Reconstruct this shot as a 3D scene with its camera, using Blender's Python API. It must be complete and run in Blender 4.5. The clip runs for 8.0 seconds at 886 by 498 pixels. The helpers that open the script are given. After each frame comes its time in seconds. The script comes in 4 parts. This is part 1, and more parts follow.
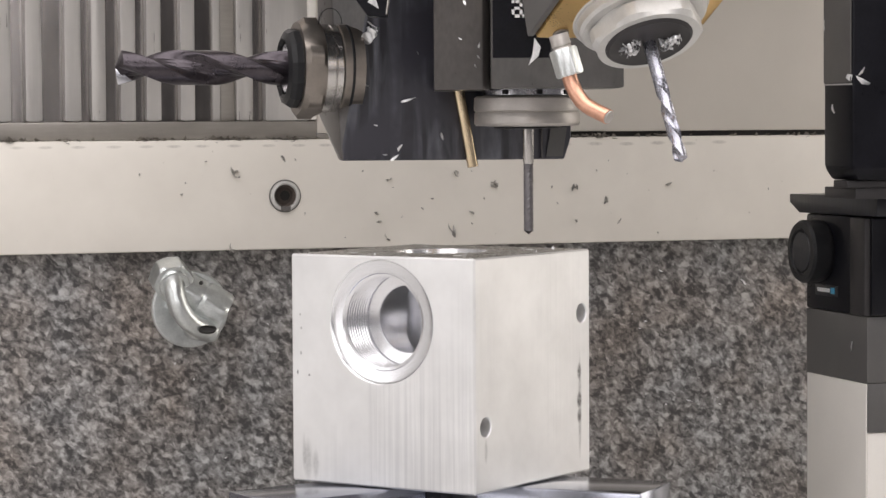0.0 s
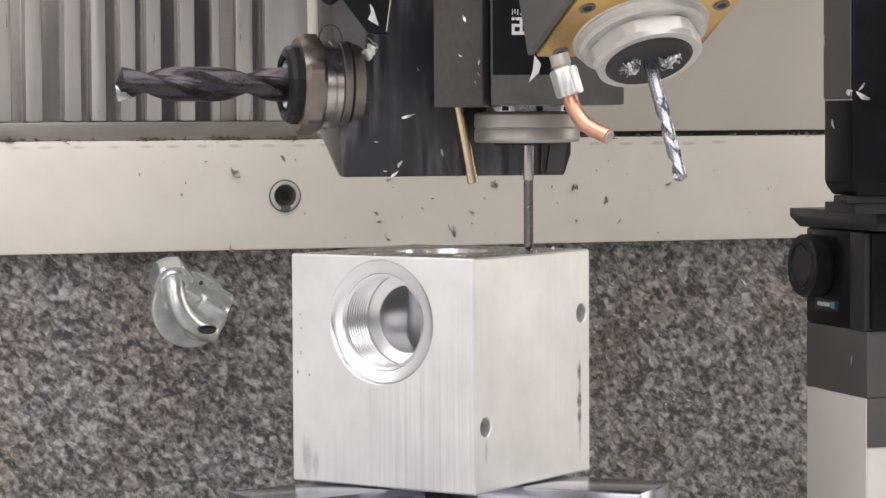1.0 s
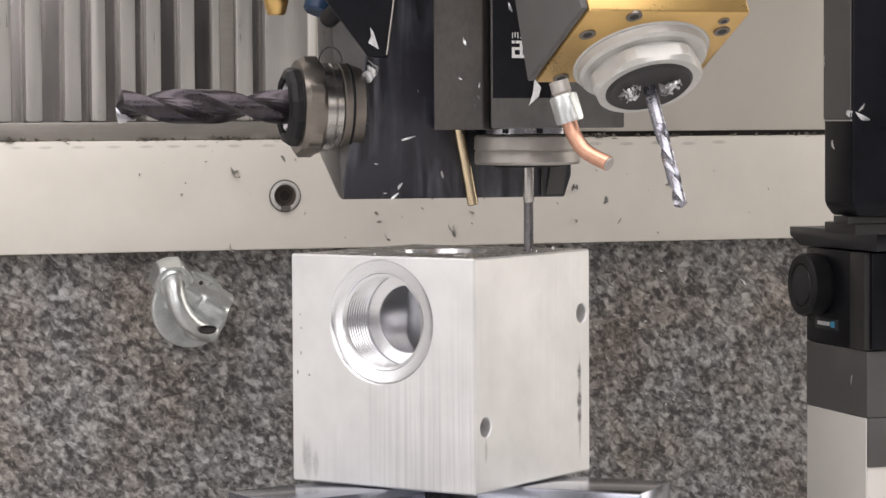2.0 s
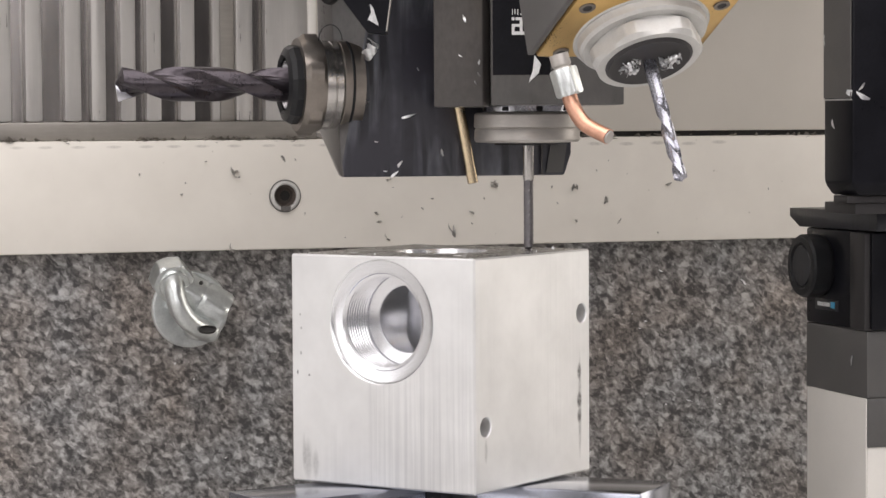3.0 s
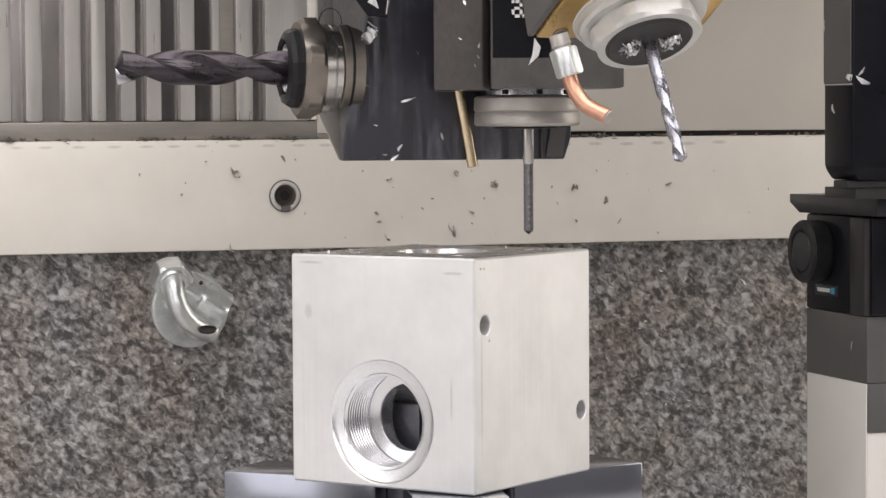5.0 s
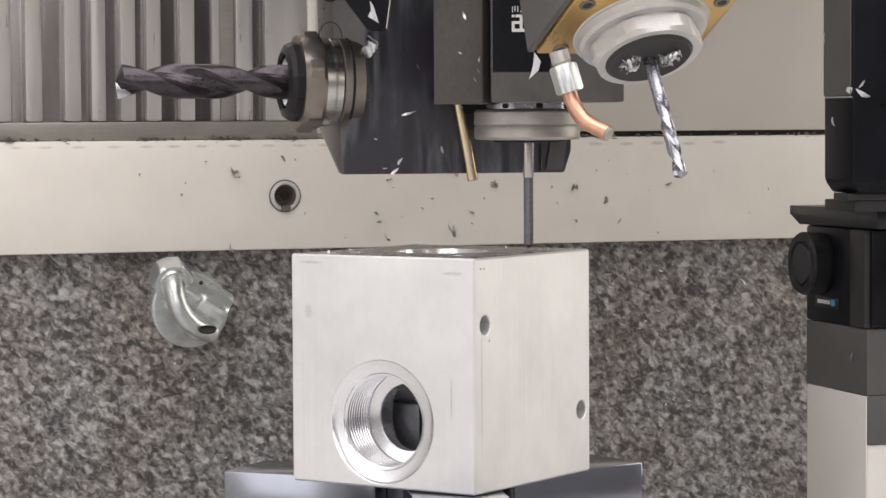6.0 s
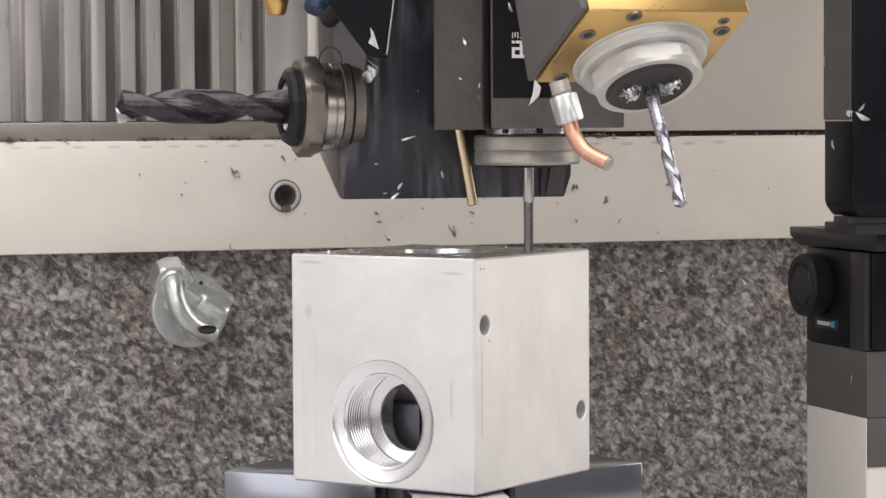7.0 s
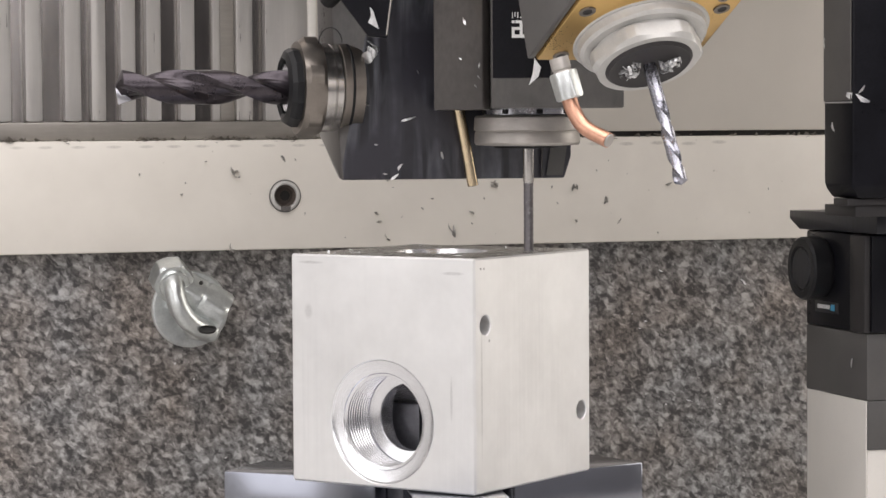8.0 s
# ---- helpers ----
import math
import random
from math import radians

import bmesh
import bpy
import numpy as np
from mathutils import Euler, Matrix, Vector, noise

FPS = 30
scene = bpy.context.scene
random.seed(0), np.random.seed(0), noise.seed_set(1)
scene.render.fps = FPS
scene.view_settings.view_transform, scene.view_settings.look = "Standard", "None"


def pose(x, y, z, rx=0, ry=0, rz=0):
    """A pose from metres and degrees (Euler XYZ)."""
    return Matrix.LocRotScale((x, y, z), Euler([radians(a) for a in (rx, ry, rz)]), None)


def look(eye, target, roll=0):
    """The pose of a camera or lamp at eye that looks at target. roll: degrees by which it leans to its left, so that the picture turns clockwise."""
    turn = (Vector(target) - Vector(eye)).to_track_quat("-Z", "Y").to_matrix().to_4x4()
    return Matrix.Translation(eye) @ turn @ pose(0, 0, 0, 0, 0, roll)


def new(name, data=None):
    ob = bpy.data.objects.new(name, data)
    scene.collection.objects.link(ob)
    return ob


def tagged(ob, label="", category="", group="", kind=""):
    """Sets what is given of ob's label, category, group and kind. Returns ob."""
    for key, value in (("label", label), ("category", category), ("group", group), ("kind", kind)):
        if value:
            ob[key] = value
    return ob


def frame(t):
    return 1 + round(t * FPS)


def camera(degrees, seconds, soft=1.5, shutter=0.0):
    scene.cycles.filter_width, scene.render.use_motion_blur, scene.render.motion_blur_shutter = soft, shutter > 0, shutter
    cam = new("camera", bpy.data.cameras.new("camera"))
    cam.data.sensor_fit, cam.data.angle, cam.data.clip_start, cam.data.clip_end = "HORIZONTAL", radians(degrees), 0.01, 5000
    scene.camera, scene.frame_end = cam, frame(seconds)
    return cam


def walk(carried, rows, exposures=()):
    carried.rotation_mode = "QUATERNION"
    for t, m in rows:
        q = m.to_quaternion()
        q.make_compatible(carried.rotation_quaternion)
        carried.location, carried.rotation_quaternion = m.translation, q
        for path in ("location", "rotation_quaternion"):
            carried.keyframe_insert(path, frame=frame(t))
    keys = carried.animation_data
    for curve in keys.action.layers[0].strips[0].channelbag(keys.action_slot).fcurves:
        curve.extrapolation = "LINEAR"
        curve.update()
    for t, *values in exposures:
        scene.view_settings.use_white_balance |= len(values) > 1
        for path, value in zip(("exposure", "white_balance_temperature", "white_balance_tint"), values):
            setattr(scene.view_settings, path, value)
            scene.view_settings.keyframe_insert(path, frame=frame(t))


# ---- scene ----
cam = camera(19.34, 8.0, shutter=0.2)
EYE = Vector((0.0005, -1.1532, 0.1588))
AIM = EYE + Vector((0, math.cos(radians(2.874)), -math.sin(radians(2.874))))
walk(cam, [(0.0, look(EYE, AIM, -0.341)), (8.0, look(EYE, AIM, -0.341))])

# ---- light ----
world = bpy.data.worlds.new("machine_room")
scene.world = world
world.use_nodes = True
world.node_tree.nodes["Background"].inputs[0].default_value = (0.9, 0.95, 1.0, 1)
world.node_tree.nodes["Background"].inputs[1].default_value = 0.15
scene.view_settings.exposure = 0.44


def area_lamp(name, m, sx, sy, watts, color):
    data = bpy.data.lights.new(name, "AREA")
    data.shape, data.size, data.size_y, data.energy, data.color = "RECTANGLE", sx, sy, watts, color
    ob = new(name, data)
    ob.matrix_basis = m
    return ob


# unseen work lamp assumed under the roof; a fill lamp added at the front
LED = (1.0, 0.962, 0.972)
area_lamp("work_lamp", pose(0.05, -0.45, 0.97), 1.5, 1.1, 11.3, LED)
area_lamp("front_fill", look((0.0, -1.75, 0.62), (0, 0.2, 0.08)), 2.0, 0.6, 8.2, LED)
# added fills that brighten the left and right faces of the block
area_lamp("left_fill", look((-1.15, -0.6, 0.35), (0, 0.0, 0.1)), 0.8, 0.8, 1.8, (0.98, 0.965, 0.995))
area_lamp("right_fill", look((1.2, 0.35, 0.35), (0.1, 0.0, 0.1)), 0.8, 0.8, 4.2, (1.0, 0.93, 0.855))


# ---- materials ----
def nodes_of(name):
    m = bpy.data.materials.new(name)
    m.use_nodes = True
    return m, m.node_tree.nodes, m.node_tree.links, m.node_tree.nodes["Principled BSDF"]


def ramp(nodes, links, source, stops):
    r = nodes.new("ShaderNodeValToRGB")
    while len(r.color_ramp.elements) < len(stops):
        r.color_ramp.elements.new(0.5)
    for e, (at, c) in zip(r.color_ramp.elements, stops):
        e.position, e.color = at, (*c, 1)
    links.new(source, r.inputs[0])
    return r.outputs[0]


def mapped(nodes, links, scale):
    co = nodes.new("ShaderNodeTexCoord")
    mp = nodes.new("ShaderNodeMapping")
    mp.inputs["Scale"].default_value = scale
    links.new(co.outputs["Object"], mp.inputs[0])
    return mp.outputs[0]


def noise_at(nodes, links, vec, scale, detail=4.0, rough=0.6):
    n = nodes.new("ShaderNodeTexNoise")
    n.inputs["Scale"].default_value, n.inputs["Detail"].default_value, n.inputs["Roughness"].default_value = scale, detail, rough
    links.new(vec, n.inputs["Vector"])
    return n.outputs[0]


def mix(nodes, links, f, a, b, mode="MIX"):
    m = nodes.new("ShaderNodeMix")
    m.data_type, m.blend_type = "RGBA", mode
    for i, v in ((0, f), (6, a), (7, b)):
        if isinstance(v, (int, float)):
            m.inputs[i].default_value = v
        elif isinstance(v, tuple):
            m.inputs[i].default_value = (*v, 1)
        else:
            links.new(v, m.inputs[i])
    return m.outputs[2]


def surface(name, base, rough, metal=0.0, vary=0.15, scale=60.0, stretch=(1, 1, 1), fine=900.0, bump=0.02, spec=0.5, wear=0.1):
    """A surface with blotches, a fine grain (stretched for brushed metal), uneven gloss and a slight relief."""
    m, nodes, links, p = nodes_of(name)
    v0 = mapped(nodes, links, (1, 1, 1))
    v1 = mapped(nodes, links, stretch)
    big = noise_at(nodes, links, v0, scale)
    grain = noise_at(nodes, links, v1, fine, 3.0)
    lo, hi = tuple(c * (1 - vary) for c in base), tuple(min(1, c * (1 + vary)) for c in base)
    c = ramp(nodes, links, big, ((0.3, lo), (0.7, hi)))
    c2 = ramp(nodes, links, grain, ((0.25, (1 - vary,) * 3), (0.75, (1, 1, 1))))
    links.new(mix(nodes, links, 1.0, c, c2, "MULTIPLY"), p.inputs["Base Color"])
    r = nodes.new("ShaderNodeMapRange")
    r.inputs[3].default_value, r.inputs[4].default_value = max(0.02, rough - wear), min(1, rough + wear)
    links.new(mix(nodes, links, 0.5, big, grain), r.inputs[0])
    links.new(r.outputs[0], p.inputs["Roughness"])
    p.inputs["Metallic"].default_value = metal
    p.inputs["Specular IOR Level"].default_value = spec
    if bump:
        b = nodes.new("ShaderNodeBump")
        b.inputs["Strength"].default_value, b.inputs["Distance"].default_value = bump, 0.001
        links.new(grain, b.inputs["Height"])
        links.new(b.outputs[0], p.inputs["Normal"])
    return m


def granite():
    m, nodes, links, p = nodes_of("mineral_casting")
    v = mapped(nodes, links, (1, 1, 1))
    warp = nodes.new("ShaderNodeTexNoise")
    warp.inputs["Scale"].default_value, warp.inputs["Detail"].default_value = 180, 3
    links.new(v, warp.inputs["Vector"])
    off = nodes.new("ShaderNodeVectorMath")
    off.operation = "MULTIPLY_ADD"
    off.inputs[1].default_value = (0.006, 0.006, 0.006)
    links.new(warp.outputs[1], off.inputs[0])
    links.new(v, off.inputs[2])
    tilt = nodes.new("ShaderNodeMapping")
    tilt.vector_type = "TEXTURE"
    tilt.inputs["Rotation"].default_value, tilt.inputs["Scale"].default_value = (0, radians(-52), 0), (1.0, 1.0, 1.5)
    links.new(off.outputs[0], tilt.inputs[0])
    stones = []
    for scale in (290, 620):
        vo = nodes.new("ShaderNodeTexVoronoi")
        vo.feature = "SMOOTH_F1"
        vo.inputs["Scale"].default_value, vo.inputs["Smoothness"].default_value = scale, 0.9
        links.new(tilt.outputs[0], vo.inputs["Vector"])
        bw = nodes.new("ShaderNodeRGBToBW")
        links.new(vo.outputs["Color"], bw.inputs[0])
        stones.append(bw.outputs[0])
    cloud = noise_at(nodes, links, tilt.outputs[0], 330, 3, 0.62)
    value = mix(nodes, links, 0.5, mix(nodes, links, 0.42, stones[0], stones[1]), cloud)
    c = ramp(nodes, links, value, ((0.36, (0.058, 0.057, 0.057)), (0.45, (0.165, 0.161, 0.159)), (0.53, (0.285, 0.281, 0.278)), (0.66, (0.52, 0.517, 0.515))))
    rust = ramp(nodes, links, noise_at(nodes, links, v, 14, 5), ((0.40, (1, 1, 1)), (0.66, (0.86, 0.77, 0.70))))
    links.new(mix(nodes, links, 1.0, c, rust, "MULTIPLY"), p.inputs["Base Color"])
    p.inputs["Roughness"].default_value = 0.42
    bp = nodes.new("ShaderNodeBump")
    bp.inputs["Strength"].default_value, bp.inputs["Distance"].default_value = 0.15, 0.001
    links.new(stones[1], bp.inputs["Height"])
    links.new(bp.outputs[0], p.inputs["Normal"])
    return m


def stained(nodes, links, v, c, stains, dirt, tint):
    """Lay dirt spots over a colour: (centre, radii, depth) each, in the object's own metres."""
    for centre, radii, depth in stains:
        near = nodes.new("ShaderNodeVectorMath")
        near.operation = "SUBTRACT"
        near.inputs[1].default_value = centre
        links.new(v, near.inputs[0])
        scaled = nodes.new("ShaderNodeVectorMath")
        scaled.operation = "DIVIDE"
        scaled.inputs[1].default_value = radii
        links.new(near.outputs[0], scaled.inputs[0])
        size = nodes.new("ShaderNodeVectorMath")
        size.operation = "LENGTH"
        links.new(scaled.outputs[0], size.inputs[0])
        spot = ramp(nodes, links, size.outputs["Value"], ((0.45, (depth,) * 3), (1.0, (0, 0, 0))))
        c = mix(nodes, links, mix(nodes, links, 1.0, spot, mix(nodes, links, 0.5, dirt, (1.0, 1.0, 1.0)), "MULTIPLY"), c, tint)
    return c


def oily_black():
    """Black anodised plate, wiped with an oily rag: wavy upright streaks, uneven gloss, fine scratches."""
    m, nodes, links, p = nodes_of("oily_black")
    warp = nodes.new("ShaderNodeTexNoise")
    warp.inputs["Scale"].default_value, warp.inputs["Detail"].default_value, warp.inputs["Distortion"].default_value = 95, 4, 1.2
    links.new(mapped(nodes, links, (1, 1, 0.14)), warp.inputs["Vector"])
    big = noise_at(nodes, links, mapped(nodes, links, (1, 1, 1)), 26, 4)
    streak = ramp(nodes, links, warp.outputs[0], ((0.40, (0.016, 0.016, 0.021)), (0.66, (0.15, 0.155, 0.18))))
    c = mix(nodes, links, ramp(nodes, links, big, ((0.4, (0, 0, 0)), (0.62, (1, 1, 1)))), (0.038, 0.037, 0.048), streak)
    links.new(c, p.inputs["Base Color"])
    r = nodes.new("ShaderNodeMapRange")
    r.inputs[3].default_value, r.inputs[4].default_value = 0.22, 0.55
    links.new(mix(nodes, links, 0.5, big, warp.outputs[0]), r.inputs[0])
    links.new(r.outputs[0], p.inputs["Roughness"])
    p.inputs["Specular IOR Level"].default_value = 0.45
    bp = nodes.new("ShaderNodeBump")
    bp.inputs["Strength"].default_value, bp.inputs["Distance"].default_value = 0.12, 0.0006
    links.new(warp.outputs[0], bp.inputs["Height"])
    links.new(bp.outputs[0], p.inputs["Normal"])
    return m


def cream_strip():
    """Cream paint with oily finger marks below its upper edge."""
    m, nodes, links, p = nodes_of("cream_strip")
    v = mapped(nodes, links, (1, 1, 1))
    big = noise_at(nodes, links, v, 24, 4)
    c = ramp(nodes, links, big, ((0.3, (0.71, 0.67, 0.608)), (0.7, (0.77, 0.73, 0.665))))
    dirt = ramp(nodes, links, noise_at(nodes, links, v, 900, 4, 0.7), ((0.4, (0, 0, 0)), (0.6, (1, 1, 1))))
    marks = [((-0.2636 + 0.0186 * k + 0.002 * math.sin(5 * k), -0.014, 0.1432), (0.0052, 0.01, 0.0011), 0.4) for k in range(12)]
    marks += [((0.075 + 0.021 * k, -0.014, 0.1425 + 0.0006 * math.sin(3 * k)), (0.006, 0.01, 0.0014), 0.45) for k in range(6)]
    c = stained(nodes, links, v, c, marks, dirt, (0.22, 0.2, 0.18))
    specks = ramp(nodes, links, noise_at(nodes, links, v, 260, 2, 0.5), ((0.19, (0.55, 0.53, 0.5)), (0.24, (1, 1, 1))))
    links.new(mix(nodes, links, 0.6, c, specks, "MULTIPLY"), p.inputs["Base Color"])
    r = nodes.new("ShaderNodeMapRange")
    r.inputs[3].default_value, r.inputs[4].default_value = 0.3, 0.5
    links.new(big, r.inputs[0])
    links.new(r.outputs[0], p.inputs["Roughness"])
    return m


def milled(name):
    """Milled aluminium: faint upright tool marks, a broad cloudiness, dirt where it was gripped and drilled."""
    m, nodes, links, p = nodes_of(name)
    v = mapped(nodes, links, (1, 1, 1))
    strokes = noise_at(nodes, links, mapped(nodes, links, (1, 1, 0.015)), 420, 4, 0.7)
    cloud = noise_at(nodes, links, v, 26, 4)
    fine = noise_at(nodes, links, v, 900, 3)
    c = ramp(nodes, links, cloud, ((0.3, (0.745, 0.74, 0.735)), (0.7, (0.875, 0.87, 0.866))))
    patch = ramp(nodes, links, noise_at(nodes, links, mapped(nodes, links, (1, 1, 0.5)), 22, 2), ((0.48, (0, 0, 0)), (0.62, (0.28, 0.28, 0.28))))
    # one side was milled in two passes: the second left coarser strokes
    axes = nodes.new("ShaderNodeSeparateXYZ")
    links.new(v, axes.inputs[0])
    pass_two = []
    for axis, lo, hi in ((0, -0.0440, -0.0460), (1, 0.0075, 0.0055), (2, 0.078, 0.028)):
        edge = nodes.new("ShaderNodeMapRange")
        edge.inputs[1].default_value, edge.inputs[2].default_value = lo, hi
        links.new(axes.outputs[axis], edge.inputs[0])
        pass_two.append(edge.outputs[0])
    zone = mix(nodes, links, 1.0, mix(nodes, links, 1.0, pass_two[0], pass_two[1], "MULTIPLY"), pass_two[2], "MULTIPLY")
    patch = mix(nodes, links, 1.0, patch, zone, "LIGHTEN")
    c2 = mix(nodes, links, patch, (1.0, 1.0, 1.0), ramp(nodes, links, strokes, ((0.35, (0.84, 0.84, 0.847)), (0.6, (1, 1, 1)))))
    c = mix(nodes, links, 1.0, c, c2, "MULTIPLY")
    rough_dirt = ramp(nodes, links, noise_at(nodes, links, v, 700, 4, 0.7), ((0.35, (0, 0, 0)), (0.6, (1, 1, 1))))
    H = 0.0479
    stains = (((0.0383, -H, 0.0455), (0.0021, 0.01, 0.0042), 0.9), ((0.0383, -H, 0.0325), (0.0024, 0.01, 0.0042), 0.95), ((0.0383, -H, 0.0255), (0.0021, 0.01, 0.0036), 0.9), ((0.0388, -H, 0.030), (0.0016, 0.01, 0.026), 0.55),
              ((-0.0395, -H, 0.018), (0.0014, 0.01, 0.006), 0.35), ((-H, 0.0395, 0.010), (0.01, 0.0030, 0.010), 0.3), ((-H, 0.0352, 0.008), (0.01, 0.0022, 0.007), 0.32), ((-H, 0.0415, 0.013), (0.01, 0.0012, 0.009), 0.25),
              ((-H, 0.0446, 0.048), (0.01, 0.0005, 0.0013), 0.9), ((-H, 0.0383, 0.0470), (0.01, 0.0007, 0.0007), 0.8), ((-H, 0.0427, 0.0566), (0.01, 0.0006, 0.0010), 0.8), ((-H, 0.0425, 0.0675), (0.01, 0.0005, 0.0008), 0.8), ((-H, 0.0430, 0.0735), (0.01, 0.0005, 0.0007), 0.7),
              ((H, -0.037, 0.0965), (0.01, 0.0075, 0.0008), 0.3), ((H, 0.037, 0.0935), (0.01, 0.0065, 0.0009), 0.28), ((0.0430, H, 0.0955), (0.0007, 0.01, 0.0007), 0.9), ((0.0405, H, 0.0955), (0.0007, 0.01, 0.0007), 0.9), ((0.0365, H, 0.0648), (0.0008, 0.01, 0.0008), 0.8),
              ((H, 0.036, 0.040), (0.01, 0.0008, 0.011), 0.25), ((H, -0.0385, 0.075), (0.01, 0.0025, 0.004), 0.2), ((0.0425, H, 0.045), (0.0008, 0.01, 0.035), 0.25))
    c = stained(nodes, links, v, c, stains, rough_dirt, (0.12, 0.115, 0.11))
    links.new(c, p.inputs["Base Color"])
    p.inputs["Metallic"].default_value = 0.85
    r = nodes.new("ShaderNodeMapRange")
    r.inputs[3].default_value, r.inputs[4].default_value = 0.36, 0.54
    links.new(mix(nodes, links, 0.5, cloud, strokes), r.inputs[0])
    links.new(r.outputs[0], p.inputs["Roughness"])
    bp = nodes.new("ShaderNodeBump")
    bp.inputs["Strength"].default_value, bp.inputs["Distance"].default_value = 0.03, 0.0005
    links.new(mix(nodes, links, 0.5, strokes, fine), bp.inputs["Height"])
    links.new(bp.outputs[0], p.inputs["Normal"])
    return m


GRANITE = granite()
OILY = oily_black()
STRIP = cream_strip()
ALU = milled("milled_aluminium")
BORE = surface("turned_aluminium", (0.87, 0.87, 0.895), 0.22, 0.9, 0.03, 80, (1, 1, 1), 2500, 0.0, 0.5, 0.04)
FACED = surface("darker_faced_aluminium", (0.60, 0.585, 0.565), 0.27, 1.0, 0.14, 70, (1, 1, 1), 500, 0.02)
BEIGE = surface("beige_paint", (0.60, 0.56, 0.50), 0.38, 0.0, 0.04, 14, (1, 1, 1), 1400, 0.03)
SHEET = surface("bright_sheet", (0.53, 0.51, 0.487), 0.3, 0.6, 0.08, 20, (1, 1, 0.05), 700, 0.02)
SHEETDARK = surface("stainless_sheet", (0.48, 0.45, 0.435), 0.22, 1.0, 0.10, 12, (1, 1, 0.05), 300, 0.01)
BLACK = surface("black_anodised", (0.019, 0.0195, 0.025), 0.34, 0.0, 0.55, 30, (1, 1, 0.12), 260, 0.10, 0.42, 0.2)
DARK = surface("dark_grey_paint", (0.082, 0.074, 0.070), 0.3, 0.0, 0.28, 24, (1, 1, 0.5), 500, 0.03)
RUBBER = surface("black_rubber", (0.012, 0.012, 0.0135), 0.45, 0.0, 0.2, 40, (1, 1, 1), 900, 0.05, 0.3)
STEEL = surface("ground_steel", (0.54, 0.52, 0.50), 0.26, 1.0, 0.05, 60, (0.2, 0.2, 1), 900, 0.0, 0.5, 0.04)
NUTSTEEL = surface("dull_steel", (0.26, 0.232, 0.207), 0.42, 1.0, 0.12, 90, (1, 1, 1), 1200, 0.04)
CARBIDE = surface("coated_carbide", (0.078, 0.068, 0.076), 0.29, 0.9, 0.25, 120, (1, 1, 1), 900, 0.03)
BRIGHT = surface("bright_tool_steel", (0.60, 0.60, 0.64), 0.25, 1.0, 0.1, 150, (1, 1, 1), 1200, 0.02)
TOOL = surface("spiral_tool_steel", (0.40, 0.40, 0.45), 0.27, 1.0, 0.15, 150, (1, 1, 1), 1200, 0.03)
GREYTOOL = surface("grey_coated_tool", (0.19, 0.18, 0.185), 0.36, 0.9, 0.12, 250, (1, 1, 1), 900, 0.03)
COLLAR = surface("worn_steel", (0.47, 0.44, 0.41), 0.42, 0.6, 0.12, 70, (0.3, 0.3, 1), 700, 0.03)
GLOSSBLACK = surface("gloss_black", (0.010, 0.010, 0.013), 0.3, 0.0, 0.3, 40, (1, 1, 1), 700, 0.03, 0.12)
SHEENPLATE = surface("plate_with_painted_sheen", (0.095, 0.09, 0.087), 0.3, 0.0, 0.25, 45, (1, 1, 0.4), 300, 0.03)
JAW = surface("hardened_steel", (0.37, 0.385, 0.44), 0.18, 1.0, 0.06, 40, (1, 1, 1), 500, 0.0)
CLAW = surface("blackened_steel", (0.18, 0.18, 0.20), 0.4, 0.7, 0.2, 80, (1, 1, 1), 900, 0.03)
FRESH = surface("fresh_aluminium_chips", (0.80, 0.80, 0.81), 0.34, 0.75, 0.15, 400, (1, 1, 1), 900, 0.0)
COVER = surface("grey_cover_paint", (0.12, 0.113, 0.107), 0.42, 0.0, 0.16, 30, (1, 1, 1), 900, 0.03)
BRASS = surface("brass", (0.86, 0.70, 0.48), 0.24, 1.0, 0.1, 90, (1, 1, 0.1), 800, 0.03)
GOLD = surface("gold_anodised", (0.68, 0.45, 0.175), 0.28, 0.92, 0.05, 40, (1, 1, 1), 1000, 0.0, 0.5, 0.03)
COPPER = surface("copper", (0.68, 0.38, 0.27), 0.38, 1.0, 0.12, 120, (1, 1, 1), 900, 0.04)
ZINC = surface("zinc_plate", (0.72, 0.745, 0.735), 0.33, 0.85, 0.14, 100, (1, 1, 1), 700, 0.06)
SILVER = surface("matt_aluminium", (0.62, 0.61, 0.59), 0.46, 0.45, 0.08, 80, (1, 1, 1), 1100, 0.04)
WHITE = surface("white_paint", (0.76, 0.73, 0.68), 0.4, 0.0, 0.03, 20, (1, 1, 1), 900, 0.02)
GREY = surface("dark_grey_plastic", (0.098, 0.094, 0.091), 0.42, 0.0, 0.12, 30, (1, 1, 1), 900, 0.03)
BLUE = surface("blue_plastic", (0.012, 0.035, 0.08), 0.4, 0.0, 0.1, 60)
MARK = surface("white_print", (0.72, 0.72, 0.72), 0.5, 0.0, 0.05, 60)
CYAN = surface("cyan_print", (0.05, 0.30, 0.50), 0.5, 0.0, 0.05, 60)
SHEETDULL = surface("dull_sheet", (0.34, 0.315, 0.285), 0.4, 0.5, 0.12, 30, (0.1, 1, 1), 600, 0.03)
HOUSE = surface("machine_paint", (0.62, 0.61, 0.59), 0.5, 0.0, 0.04, 6, (1, 1, 1), 600, 0.02)
DARKWALL = surface("grey_wall_for_reflections", (0.20, 0.197, 0.205), 0.45, 0.0, 0.08, 6, (1, 1, 1), 600, 0.02)
